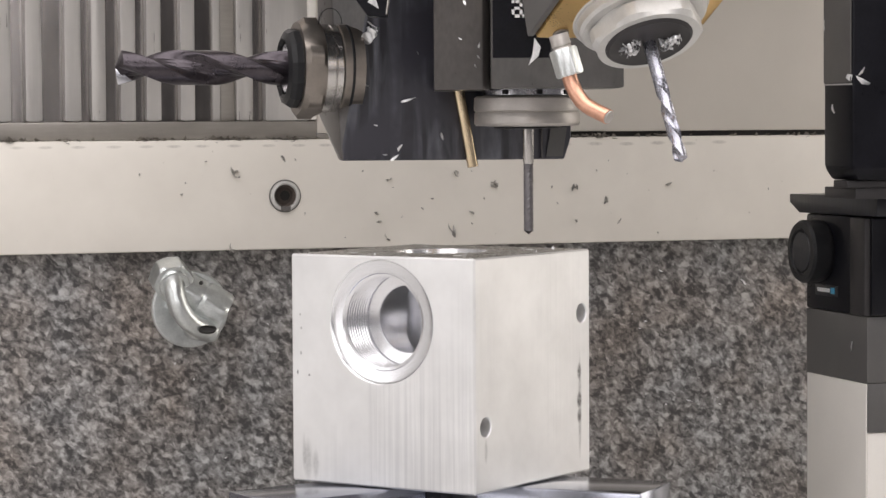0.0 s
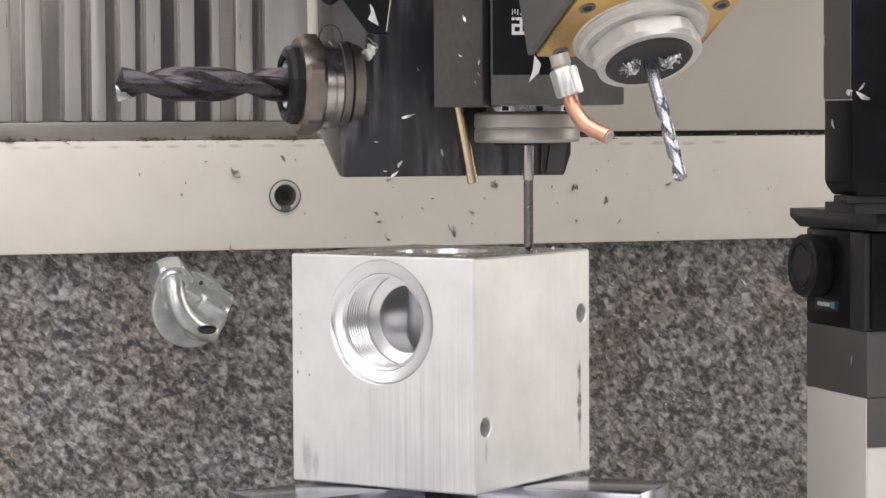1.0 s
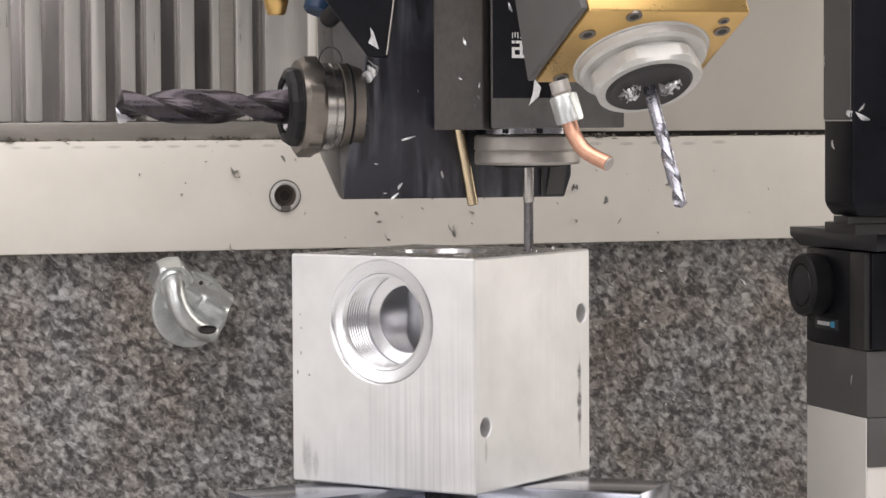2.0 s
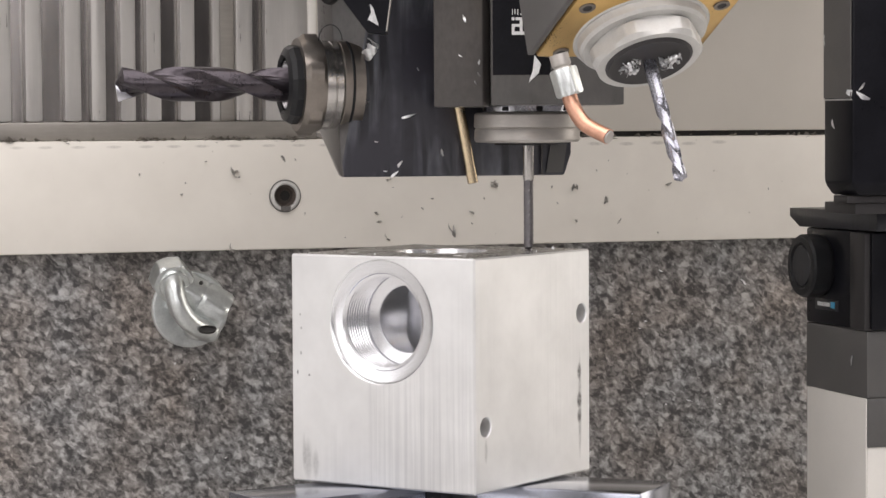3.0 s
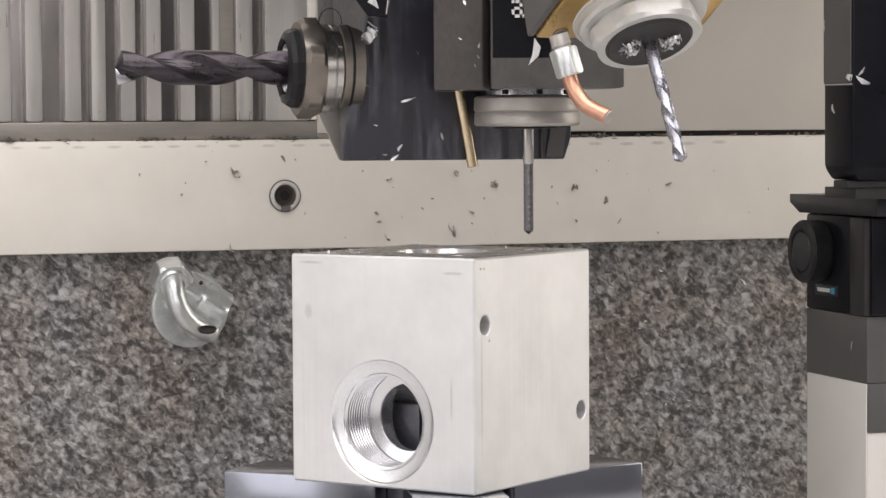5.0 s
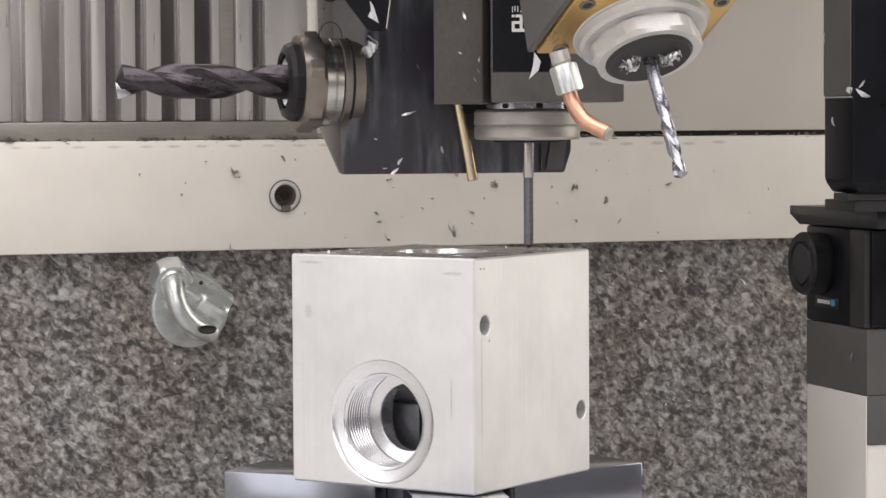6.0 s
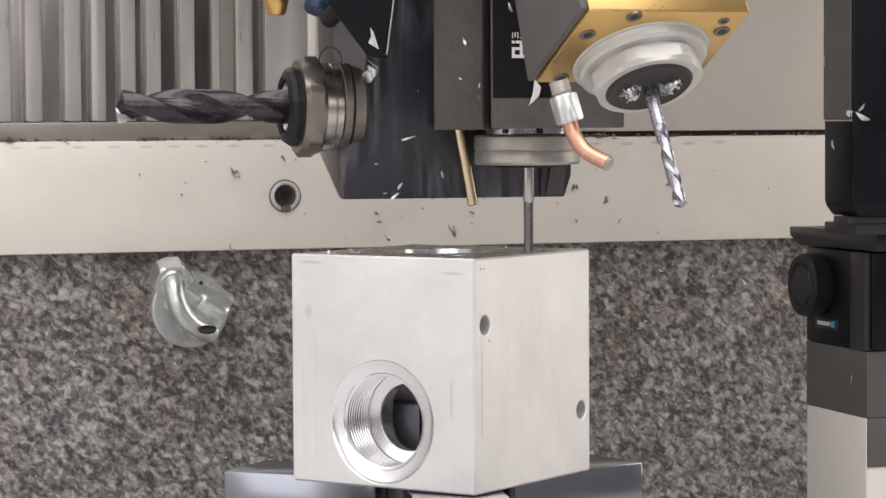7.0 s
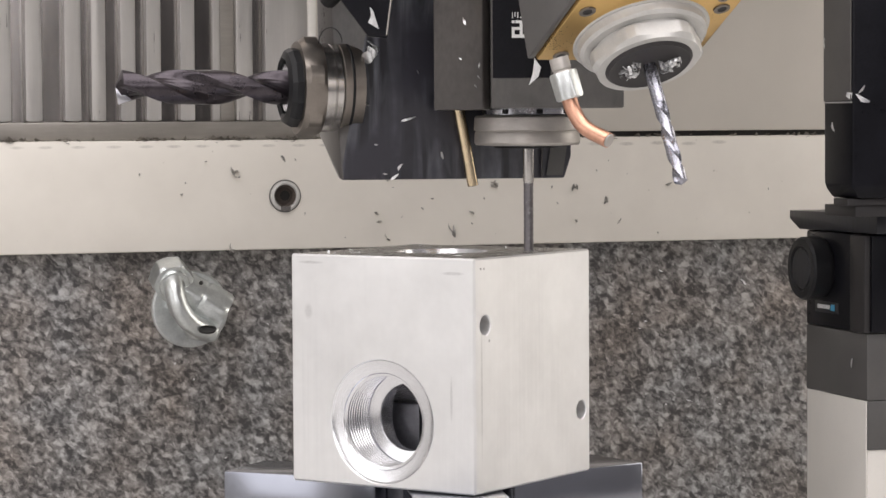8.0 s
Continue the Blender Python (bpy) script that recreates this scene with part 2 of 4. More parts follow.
CHARCOAL = surface("charcoal_plastic", (0.034, 0.031, 0.032), 0.45, 0.0, 0.2, 30, (1, 1, 1), 900, 0.03, 0.35)
DRILLED = surface("drilled_wall", (0.66, 0.655, 0.65), 0.5, 0.4, 0.12, 200, (1, 1, 1), 900, 0.0)
RUST = surface("brown_bore", (0.13, 0.105, 0.09), 0.5, 0.2, 0.25, 200)
# near-black that stands in for the shade inside holes and the gap
SHADE = surface("hole_and_gap_shade", (0.03, 0.028, 0.026), 0.6, 0.0, 0.2, 200)


# ---- mesh tools ----
def mesh_from(bm, name, material, sharp=32):
    me = bpy.data.meshes.new(name)
    bmesh.ops.recalc_face_normals(bm, faces=bm.faces)
    bm.to_mesh(me)
    bm.free()
    if material:
        me.materials.append(material)
    me.shade_smooth()
    me.set_sharp_from_angle(angle=radians(sharp))
    return me


def base_of(ob):
    m = ob.matrix_basis
    return base_of(ob.parent) @ m if ob.parent else m


def part(name, bm, material, parent, label="", m=None, sharp=32):
    """One mesh under a thing or a part; m is its pose in the room."""
    ob = new(name, mesh_from(bm, name, material, sharp))
    ob.parent = parent
    ob.matrix_basis = base_of(parent).inverted() @ (m or Matrix())
    return tagged(ob, label)


def solid(name, bm, material, label="", category="", kind="", m=None, group="", sharp=32):
    ob = new(name, mesh_from(bm, name, material, sharp))
    if m:
        ob.matrix_basis = m
    return tagged(ob, label, category, group, kind)


def thing(name, m, label, category, group=""):
    ob = new(name)
    ob.empty_display_size = 0.01
    ob.matrix_basis = m
    return tagged(ob, label, category, group)


def box(lo, hi, bevel=0.0, seg=2, bm=None):
    out = bmesh.new()
    c = [(a + b) / 2 for a, b in zip(lo, hi)]
    s = [abs(b - a) for a, b in zip(lo, hi)]
    bmesh.ops.create_cube(out, size=1.0, matrix=Matrix.LocRotScale(c, None, s))
    if bevel:
        bmesh.ops.bevel(out, geom=out.edges[:], offset=bevel, segments=seg, profile=0.5, affect="EDGES")
    return out


def hull(points, bevel=0.0):
    bm = bmesh.new()
    for p in points:
        bm.verts.new(p)
    bmesh.ops.convex_hull(bm, input=bm.verts[:])
    bmesh.ops.dissolve_limit(bm, angle_limit=radians(2), verts=bm.verts[:], edges=bm.edges[:])
    if bevel:
        bmesh.ops.bevel(bm, geom=bm.edges[:], offset=bevel, segments=2, profile=0.5, affect="EDGES")
    return bm


def prism(outline, y0, y1, bevel=0.0):
    """An outline in x and z, made solid between two depths."""
    bm = bmesh.new()
    f = [bm.verts.new((x, y0, z)) for x, z in outline]
    b = [bm.verts.new((x, y1, z)) for x, z in outline]
    bm.faces.new(f)
    bm.faces.new(b[::-1])
    n = len(f)
    for i in range(n):
        bm.faces.new((f[i], b[i], b[(i + 1) % n], f[(i + 1) % n]))
    if bevel:
        bmesh.ops.recalc_face_normals(bm, faces=bm.faces)
        bmesh.ops.bevel(bm, geom=bm.edges[:], offset=bevel, segments=2, profile=0.5, affect="EDGES")
    return bm


def lathe(profile, n=48, closed=False):
    """Radius and height pairs turned about z; ends with radius 0 are closed to a point."""
    bm = bmesh.new()
    rings = []
    for r, z in profile:
        if r < 1e-7:
            rings.append([bm.verts.new((0, 0, z))])
        else:
            rings.append([bm.verts.new((r * math.cos(2 * math.pi * i / n), r * math.sin(2 * math.pi * i / n), z)) for i in range(n)])
    if closed:
        rings.append(rings[0])
    for a, b in zip(rings, rings[1:]):
        for i in range(n):
            j = (i + 1) % n
            q = [a[i % len(a)], a[j % len(a)], b[j % len(b)], b[i % len(b)]]
            q = [v for k, v in enumerate(q) if v not in q[:k]]
            if len(q) > 2:
                bm.faces.new(q)
    return bm


def nut(across, height, bore, corner=1.12, sides=6):
    """A hexagon nut along z from 0 to height, its corners turned down at the ends, with a bore."""
    bm = bmesh.new()
    n, s = sides * 24, math.pi / sides
    chamfer = min(across * 0.07, height * 0.2)
    rings = []
    for z, top in ((0, 1.0), (chamfer, corner), (height - chamfer, corner), (height, 1.0)):
        ring = []
        for i in range(n):
            a = 2 * math.pi * i / n
            r = min(across / 2 / math.cos((a % (2 * s)) - s), across / 2 * top)
            ring.append(bm.verts.new((r * math.cos(a), r * math.sin(a), z)))
        rings.append(ring)
    if bore:
        for z in (height, 0):
            rings.append([bm.verts.new((bore * math.cos(2 * math.pi * i / n), bore * math.sin(2 * math.pi * i / n), z)) for i in range(n)])
        rings.append(rings[0])
    for a, b in zip(rings, rings[1:]):
        for i in range(n):
            bm.faces.new((a[i], a[(i + 1) % n], b[(i + 1) % n], b[i]))
    if not bore:
        bm.faces.new(rings[0][::-1])
        bm.faces.new(rings[-1])
    return bm


def drill(r, length, pitch, shank=0.0, web=0.34, n=40, steps=90, point=0.55, lip=(0.70, 0.94, 0.965)):
    """A two-flute twist drill along z: point at 0, flutes up to length, then a round shank."""
    bm = bmesh.new()
    rings = []
    tip = r * point
    zs = [tip * k / 5 for k in range(6)] + [tip + (length - tip) * k / steps for k in range(1, steps + 1)]
    if shank:
        zs += [length + 0.0005, length + shank]
    for z in zs:
        grow = min(1.0, 0.03 + 0.97 * z / tip) if tip else 1.0
        fade = min(1.0, max(0.0, (length - z) / (r * 1.5))) if shank else 1.0
        ring = []
        for i in range(n):
            a = 2 * math.pi * i / n
            s = abs(math.sin(a))
            scoop = max(0.0, min(1.0, (s - lip[0]) / (lip[1] - lip[0])))
            scoop = scoop * scoop * (3 - 2 * scoop) * fade
            margin = 1.0 if s > 0.50 or fade < 1 else lip[2]
            rad = r * (margin * (1 - scoop) + web * scoop + 0.12 * scoop * abs(math.cos(a)))
            turn = a + 2 * math.pi * min(z, length) / pitch
            rad *= grow
            ring.append(bm.verts.new((rad * math.cos(turn), rad * math.sin(turn), z)))
        rings.append(ring)
    for a, b in zip(rings, rings[1:]):
        for i in range(n):
            bm.faces.new((a[i], a[(i + 1) % n], b[(i + 1) % n], b[i]))
    bm.faces.new(rings[0][::-1])
    bm.faces.new(rings[-1])
    return bm


def tube(points, r, n=20, bore=0.0, steps=10):
    """A round tube through points, smoothed, with an open bore at its end."""
    pts = [Vector(p) for p in points]
    path = []
    for i in range(len(pts) - 1):
        p0, p1, p2, p3 = pts[max(i - 1, 0)], pts[i], pts[i + 1], pts[min(i + 2, len(pts) - 1)]
        for k in range(steps):
            t = k / steps
            path.append(0.5 * (2 * p1 + (p2 - p0) * t + (2 * p0 - 5 * p1 + 4 * p2 - p3) * t * t + (3 * p1 - p0 - 3 * p2 + p3) * t ** 3))
    path.append(pts[-1])
    bm = bmesh.new()
    rings = []
    side = Vector((0, 1, 0)) if abs((path[1] - path[0]).normalized().y) < 0.9 else Vector((1, 0, 0))
    def ring(p, d, rad):
        u = d.cross(side).normalized()
        w = d.cross(u).normalized()
        return [bm.verts.new(p + rad * (u * math.cos(2 * math.pi * i / n) + w * math.sin(2 * math.pi * i / n))) for i in range(n)]
    for i, p in enumerate(path):
        d = (path[min(i + 1, len(path) - 1)] - path[max(i - 1, 0)]).normalized()
        rings.append(ring(p, d, r))
    d = (path[-1] - path[-2]).normalized()
    if bore:
        rings.append(ring(path[-1] + d * r * 0.12, d, r * 0.88))
        rings.append(ring(path[-1] + d * r * 0.12, d, bore))
        rings.append(ring(path[-1] - d * r * 2, d, bore))
    for a, b in zip(rings, rings[1:]):
        for i in range(n):
            bm.faces.new((a[i], a[(i + 1) % n], b[(i + 1) % n], b[i]))
    bm.faces.new(rings[0][::-1])
    bm.faces.new(rings[-1])
    return bm


def along(origin, way, spin=0.0):
    """A pose at origin whose z axis points along way."""
    return Matrix.Translation(origin) @ Vector(way).to_track_quat("Z", "Y").to_matrix().to_4x4() @ Matrix.Rotation(spin, 4, "Z")


def carve(body, cutters):
    """Cut closed meshes out of a body; returns the bmesh that is left."""
    me = bpy.data.meshes.new("body")
    body.to_mesh(me)
    body.free()
    ob = new("body", me)
    extra = []
    for bm, m in cutters:
        bmesh.ops.recalc_face_normals(bm, faces=bm.faces)
        cm = bpy.data.meshes.new("cutter")
        bm.to_mesh(cm)
        bm.free()
        c = new("cutter", cm)
        c.matrix_basis = m
        extra.append(c)
        mod = ob.modifiers.new("cut", "BOOLEAN")
        mod.operation, mod.object, mod.solver = "DIFFERENCE", c, "EXACT"
    dg = bpy.context.evaluated_depsgraph_get()
    dg.update()
    out = bmesh.new()
    out.from_mesh(ob.evaluated_get(dg).to_mesh())
    for o in (ob, *extra):
        data = o.data
        bpy.data.objects.remove(o)
        bpy.data.meshes.remove(data)
    return out


def chip(size, rng, curl=1.0, broad=1.0):
    """A thin curled sliver of swarf as a strip with thickness."""
    n = 6
    w, th = size * rng.uniform(0.07, 0.17) * broad, size * 0.035
    bend, twist = rng.uniform(0.6, 2.6) * curl, rng.uniform(-1.2, 1.2)
    rows, a, x, z = [], 0.0, 0.0, 0.0
    for i in range(n + 1):
        t = i / n
        ww = w * (0.35 + 0.65 * math.sin(math.pi * min(1, t * 0.85 + 0.12)))
        tw = twist * t
        for s, d in ((-1, 0), (1, 0), (1, th), (-1, th)):
            rows.append((x - math.sin(a) * d, s * ww * math.cos(tw), z + math.cos(a) * d + s * ww * math.sin(tw)))
        x += size / n * math.cos(a)
        z += size / n * math.sin(a)
        a += bend / n
    faces = []
    for i in range(n):
        for k in range(4):
            faces.append((4 * i + k, 4 * i + (k + 1) % 4, 4 * i + 4 + (k + 1) % 4, 4 * i + 4 + k))
    faces += [(0, 3, 2, 1), (4 * n, 4 * n + 1, 4 * n + 2, 4 * n + 3)]
    c = Vector((x / 2, 0, z / 2))
    return [Vector(v) - c for v in rows], faces


def heap(spots, rng, broad=1.0, curl=1.0):
    """Many slivers in one mesh: (pose, size) each."""
    vs, fs = [], []
    for m, size in spots:
        v, f = chip(size, rng, curl, broad)
        k = len(vs)
        vs += [tuple(m @ p) for p in v]
        fs += [tuple(i + k for i in q) for q in f]
    me = bpy.data.meshes.new("chips")
    me.from_pydata(vs, [], fs)
    bm = bmesh.new()
    bm.from_mesh(me)
    bpy.data.meshes.remove(me)
    return bm


# ---- the housing of the machine ----
WALL = Matrix.Translation((0, 0.45, 0)) @ Matrix.Rotation(radians(18), 4, "Z")


def housing():
    # unseen shell; front and right walls are grey to darken the reflections in metal
    solid("floor", box((-1.3, -1.9, -0.2), (1.3, 1.2, -0.16)), HOUSE, "grey painted floor of the machine", "floor", "structure")
    solid("ceiling", box((-1.3, -1.9, 1.0), (1.3, 1.2, 1.04)), HOUSE, "pale painted roof of the machine", "ceiling", "structure")
    solid("wall_left", box((-1.3, -1.9, -0.16), (-1.26, 1.2, 1.0)), HOUSE, "pale painted side wall of the machine", "wall", "structure")
    solid("wall_right", box((1.26, -1.9, -0.16), (1.3, 1.2, 1.0)), DARKWALL, "unseen right wall, grey so that metal reflects dark", "wall", "structure")
    solid("wall_front", box((-1.26, -1.9, -0.16), (1.26, -1.86, 1.0)), DARKWALL, "unseen front wall, grey so that metal reflects dark", "wall", "structure")
    # the bed of mineral casting
    solid("wall_back", box((-1.25, 0.0, -0.16), (1.25, 0.09, 0.085)), GRANITE, "speckled grey mineral casting of the machine bed", "machine bed", "structure", WALL)
    # the bolted cover strip below the gap
    strip = carve(box((-1.25, -0.014, 0.081), (1.25, 0.03, 0.1468), 0.0012), [(lathe(((0, -0.02), (0.0070, -0.02), (0.0070, 0.02), (0, 0.02)), 40), along((-0.1034, -0.014, 0.113), (0, 1, 0)))])
    solid("cover_strip", strip, STRIP, "beige painted cover strip with a bolt hole", "cover strip", "structure", WALL)
    # solid dark strip in place of the shade between strip and panel
    solid("ledge", box((-0.0700, -0.004, 0.1469), (1.25, 0.03, 0.1501)), SHADE, "dark strip for the shaded gap with swarf between two covers", "gap", "structure", WALL)
    solid("cover_panel", box((-0.0821, -0.010, 0.1502), (1.25, 0.03, 0.98), 0.0008), BEIGE, "beige painted flat cover panel", "cover panel", "structure", WALL)


def bolt_hole():
    t = thing("bushing", WALL @ pose(-0.1034, -0.014, 0.113), "bright steel bushing set in the beige strip", "bushing")
    m = base_of(t)
    turn = m @ Matrix.Rotation(radians(-90), 4, "X")
    # flat dark ring that draws in the thin shadow round the rim
    part("groove", lathe(((0.0090, -0.0003), (0.0098, -0.0003), (0.0098, 0.0005), (0.0090, 0.0005)), 48, True), COVER, t, "dark ring for the shadow line round the rim", turn)
    part("rim", lathe(((0.0067, 0.0004), (0.0068, -0.0012), (0.0074, -0.0019), (0.0085, -0.0016), (0.0091, -0.0006), (0.0092, 0.0004)), 48, True), SILVER, t, "pale rounded steel rim", turn)
    part("sleeve", lathe(((0.0056, 0.0012), (0.0066, -0.0004), (0.0066, 0.012), (0.0056, 0.012)), 40, True), RUST, t, "brown sleeve", turn)
    part("bottom", lathe(((0, 0.0060), (0.0055, 0.0060), (0.0055, 0.0075), (0, 0.0075)), 40), RUST, t, "brown bottom of the bore", turn)
    part("inner_bore", lathe(((0, 0), (0.0030, 0), (0.0030, 0.0004), (0, 0.0004)), 28), SHADE, t, "inner bore, its shade put in as a dark disc", turn @ pose(0.0014, 0, 0.0056))
    part("drain_notch", box((-0.0030, -0.0024, -0.0090), (0.0030, -0.0012, -0.0062), 0.0003), COVER, t, "grey notch at the lower edge", m)


def way_cover():
    """Ribbed sheet that covers the guideways."""
    t = thing("way_cover", WALL @ pose(-0.18, 0.0, 0.1470), "ribbed stainless guideway cover with pale upright ribs", "way cover")
    part("back_sheet", box((-0.62, -0.0005, 0.1503), (-0.0822, 0.03, 0.98)), SHEETDARK, t, "shiny stainless sheet", WALL)
    part("sill", box((-0.62, -0.0100, 0.1470), (-0.0822, -0.0006, 0.1578), 0.001), SHEETDULL, t, "dull beige sill", WALL)
    part("sill_end", box((-0.0821, -0.0098, 0.1470), (-0.0701, -0.0006, 0.1500), 0.0004), SHEETDULL, t, "", WALL)
    ribs = [(-0.2751, -0.2653), (-0.2571, -0.2473), (-0.2341, -0.2244), (-0.2184, -0.2098), (-0.201, -0.192), (-0.1855, -0.1767), (-0.1652, -0.1563)]
    ribs += [(a - 0.0695 * k, b - 0.0695 * k) for k in (1, 2, 3) for a, b in ((-0.2230, -0.2135), (-0.2410, -0.2315), (-0.2640, -0.2545), (-0.2050, -0.1955))]
    for a, b in ribs:
        if a < -0.61 or -0.2749 < a < -0.27:
            continue
        bm = bmesh.new()
        # upright rib with round foot
        n = 8
        c, r = (a + b) / 2, (b - a) / 2
        outline = [(b, 0.97), (a, 0.97), (a, 0.1582 + r * 0.16)] + [(c + r * math.cos(math.pi + math.pi * k / n), 0.1582 + r * 0.16 + 0.16 * r * math.sin(math.pi + math.pi * k / n)) for k in range(1, n)] + [(b, 0.1582 + r * 0.16)]
        part("rib", prism(outline, -0.0085, -0.0006, 0.0006), SHEET, t, "", WALL)
    part("step", box((-0.1447, -0.004, 0.158), (-0.1400, -0.0006, 0.97), 0.0005), SHEET, t, "", WALL)
    part("fold", box((-0.1399, -0.0030, 0.158), (-0.1310, -0.0006, 0.97), 0.0006), SHEETDULL, t, "grey flat fold", WALL)
    part("step", box((-0.1309, -0.007, 0.158), (-0.1205, -0.0006, 0.97), 0.0012), SHEET, t, "pale fold", WALL)
    part("end_plate", box((-0.1136, -0.0095, 0.158), (-0.0873, -0.0006, 0.97), 0.0008), SHEET, t, "pale flat end plate", WALL)
    part("edge_strip", box((-0.0872, -0.0105, 0.1585), (-0.0823, -0.0006, 0.97), 0.0006), WHITE, t, "white edge strip", WALL)


def pipe_elbow():
    """Zinc-plated elbow fitting on the bed."""
    m = WALL @ pose(-0.1595, 0.0, 0.046)
    t = thing("pipe_fitting", m, "zinc-plated pipe elbow with hex nuts screwed into the bed", "pipe fitting")
    back = Matrix.Rotation(radians(90), 4, "X")
    part("flange", lathe(((0, 0), (0.0232, 0), (0.0232, 0.003), (0.0222, 0.004), (0.012, 0.0045), (0, 0.0045)), 64), ZINC, t, "round zinc-plated flange", m @ back)
    way = (0.815, -0.12, -0.50)
    part("hex_body", nut(0.0250, 0.0140, 0), ZINC, t, "tilted hexagon body", m @ along((-0.0090, -0.0120, 0.0118), way, 0.84), 25)
    part("hex_head", nut(0.0270, 0.0170, 0), ZINC, t, "larger hexagon head", m @ along((0.0022, -0.0137, 0.0046), way, 0.84), 25)
    part("pin_hole", lathe(((0, 0), (0.0012, 0), (0.0012, 0.001), (0, 0.001)), 20), SHADE, t, "small hole, its shade put in as a dark disc", m @ along((0.0020, -0.0230, 0.0165), (0.25, -0.8, 0.5)))
    part("saddle", box((-0.011, -0.006, -0.006), (0.011, 0.006, 0.006), 0.0055, 4), ZINC, t, "", m @ pose(0.0045, -0.013, -0.0125, 0, 12, 0))
    part("pipe", tube(((-0.0150, -0.024, 0.0185), (-0.0150, -0.0290, 0.0125), (-0.0125, -0.031, 0.002), (-0.0050, -0.029, -0.0070), (0.0060, -0.023, -0.0120)), 0.0060, 24), ZINC, t, "bent zinc-plated pipe", m)
    part("nut", nut(0.0225, 0.013, 0.0062), ZINC, t, "hexagon union nut", m @ along((-0.0150, -0.012, 0.0220), (0.05, -0.90, -0.42), 0.2), 25)
    part("ferrule", lathe(((0.0060, 0.0128), (0.0088, 0.0128), (0.0092, 0.0140), (0.0086, 0.0150), (0.0060, 0.0152)), 40, True), ZINC, t, "bright ferrule ring", m @ along((-0.0150, -0.012, 0.0220), (0.05, -0.90, -0.42)))
    part("socket", lathe(((0, 0), (0.0062, 0), (0.0062, 0.002), (0.0048, 0.002), (0.0048, 0.0008), (0, 0.0008)), 28), SHADE, t, "screw socket, coloured dark for its shade", m @ along((0.0032, -0.0335, -0.0108), (0.05, -0.80, 0.60)) @ Matrix.Diagonal((0.85, 0.4, 1, 1)))


housing()
bolt_hole()
way_cover()
pipe_elbow()

# ---- chuck and work ----
TURN = 56.57
HALF, TALL = 0.0479, 0.1


def chuck():
    t = thing("chuck", pose(0, 0, -0.16, 0, 0, TURN), "three-jaw steel chuck that holds the work", "chuck")
    m = base_of(t)
    part("chuck_body", lathe(((0, 0), (0.115, 0), (0.118, 0.003), (0.118, 0.095), (0.112, 0.1), (0.03, 0.1), (0.028, 0.094), (0, 0.094)), 96), JAW, t, "dark round chuck body", m)
    for a in (-80, 160, 40):
        turn = pose(0, 0, 0.16, 0, 0, TURN + a)
        jaw = part("jaw", box((0.024, -0.0205, -0.0305), (0.1, 0.0205, -0.0004), 0.0012), JAW, t, "hard steel top jaw with scuffed edges", pose(0, 0, 0, 0, 0, TURN + a))
        part("base_jaw", box((0.022, -0.015, -0.0600), (0.112, 0.015, -0.0305), 0.001), STEEL, t, "ground steel base jaw", pose(0, 0, 0, 0, 0, TURN + a))
        part("claw", box((0.0075, -0.0085, -0.0004), (0.0222, 0.0085, 0.0325), 0.0012), CLAW, jaw, "dark inner clamping claw", pose(0, 0, 0, 0, 0, TURN + a))
        part("claw_foot", box((0.0075, -0.0085, -0.0290), (0.0238, 0.0085, -0.0006), 0.0006), CLAW, jaw, "", pose(0, 0, 0, 0, 0, TURN + a))
    return t


def port_cut():
    """Cutter for a threaded port: spot face, lead-in, thread, and the bore behind; z points into the block."""
    prof = [(0, -0.003), (0.0271, -0.003), (0.0271, 0.0), (0.0267, 0.0004), (0.0256, 0.0009), (0.0240, 0.0012), (0.0222, 0.0014), (0.0212, 0.0015), (0.0208, 0.0020)]
    z = 0.0024
    for k in range(9):
        prof += [(0.0196, z), (0.0196, z + 0.0006), (0.0205, z + 0.0010), (0.0205, z + 0.0013)]
        z += 0.0018
    prof += [(0.0200, z), (0.0198, 0.0191), (0.0154, 0.0206), (0.0148, 0.0207), (0.0146, 0.0212), (0.0146, 0.0470), (0, 0.0480)]
    return lathe(prof, 120)


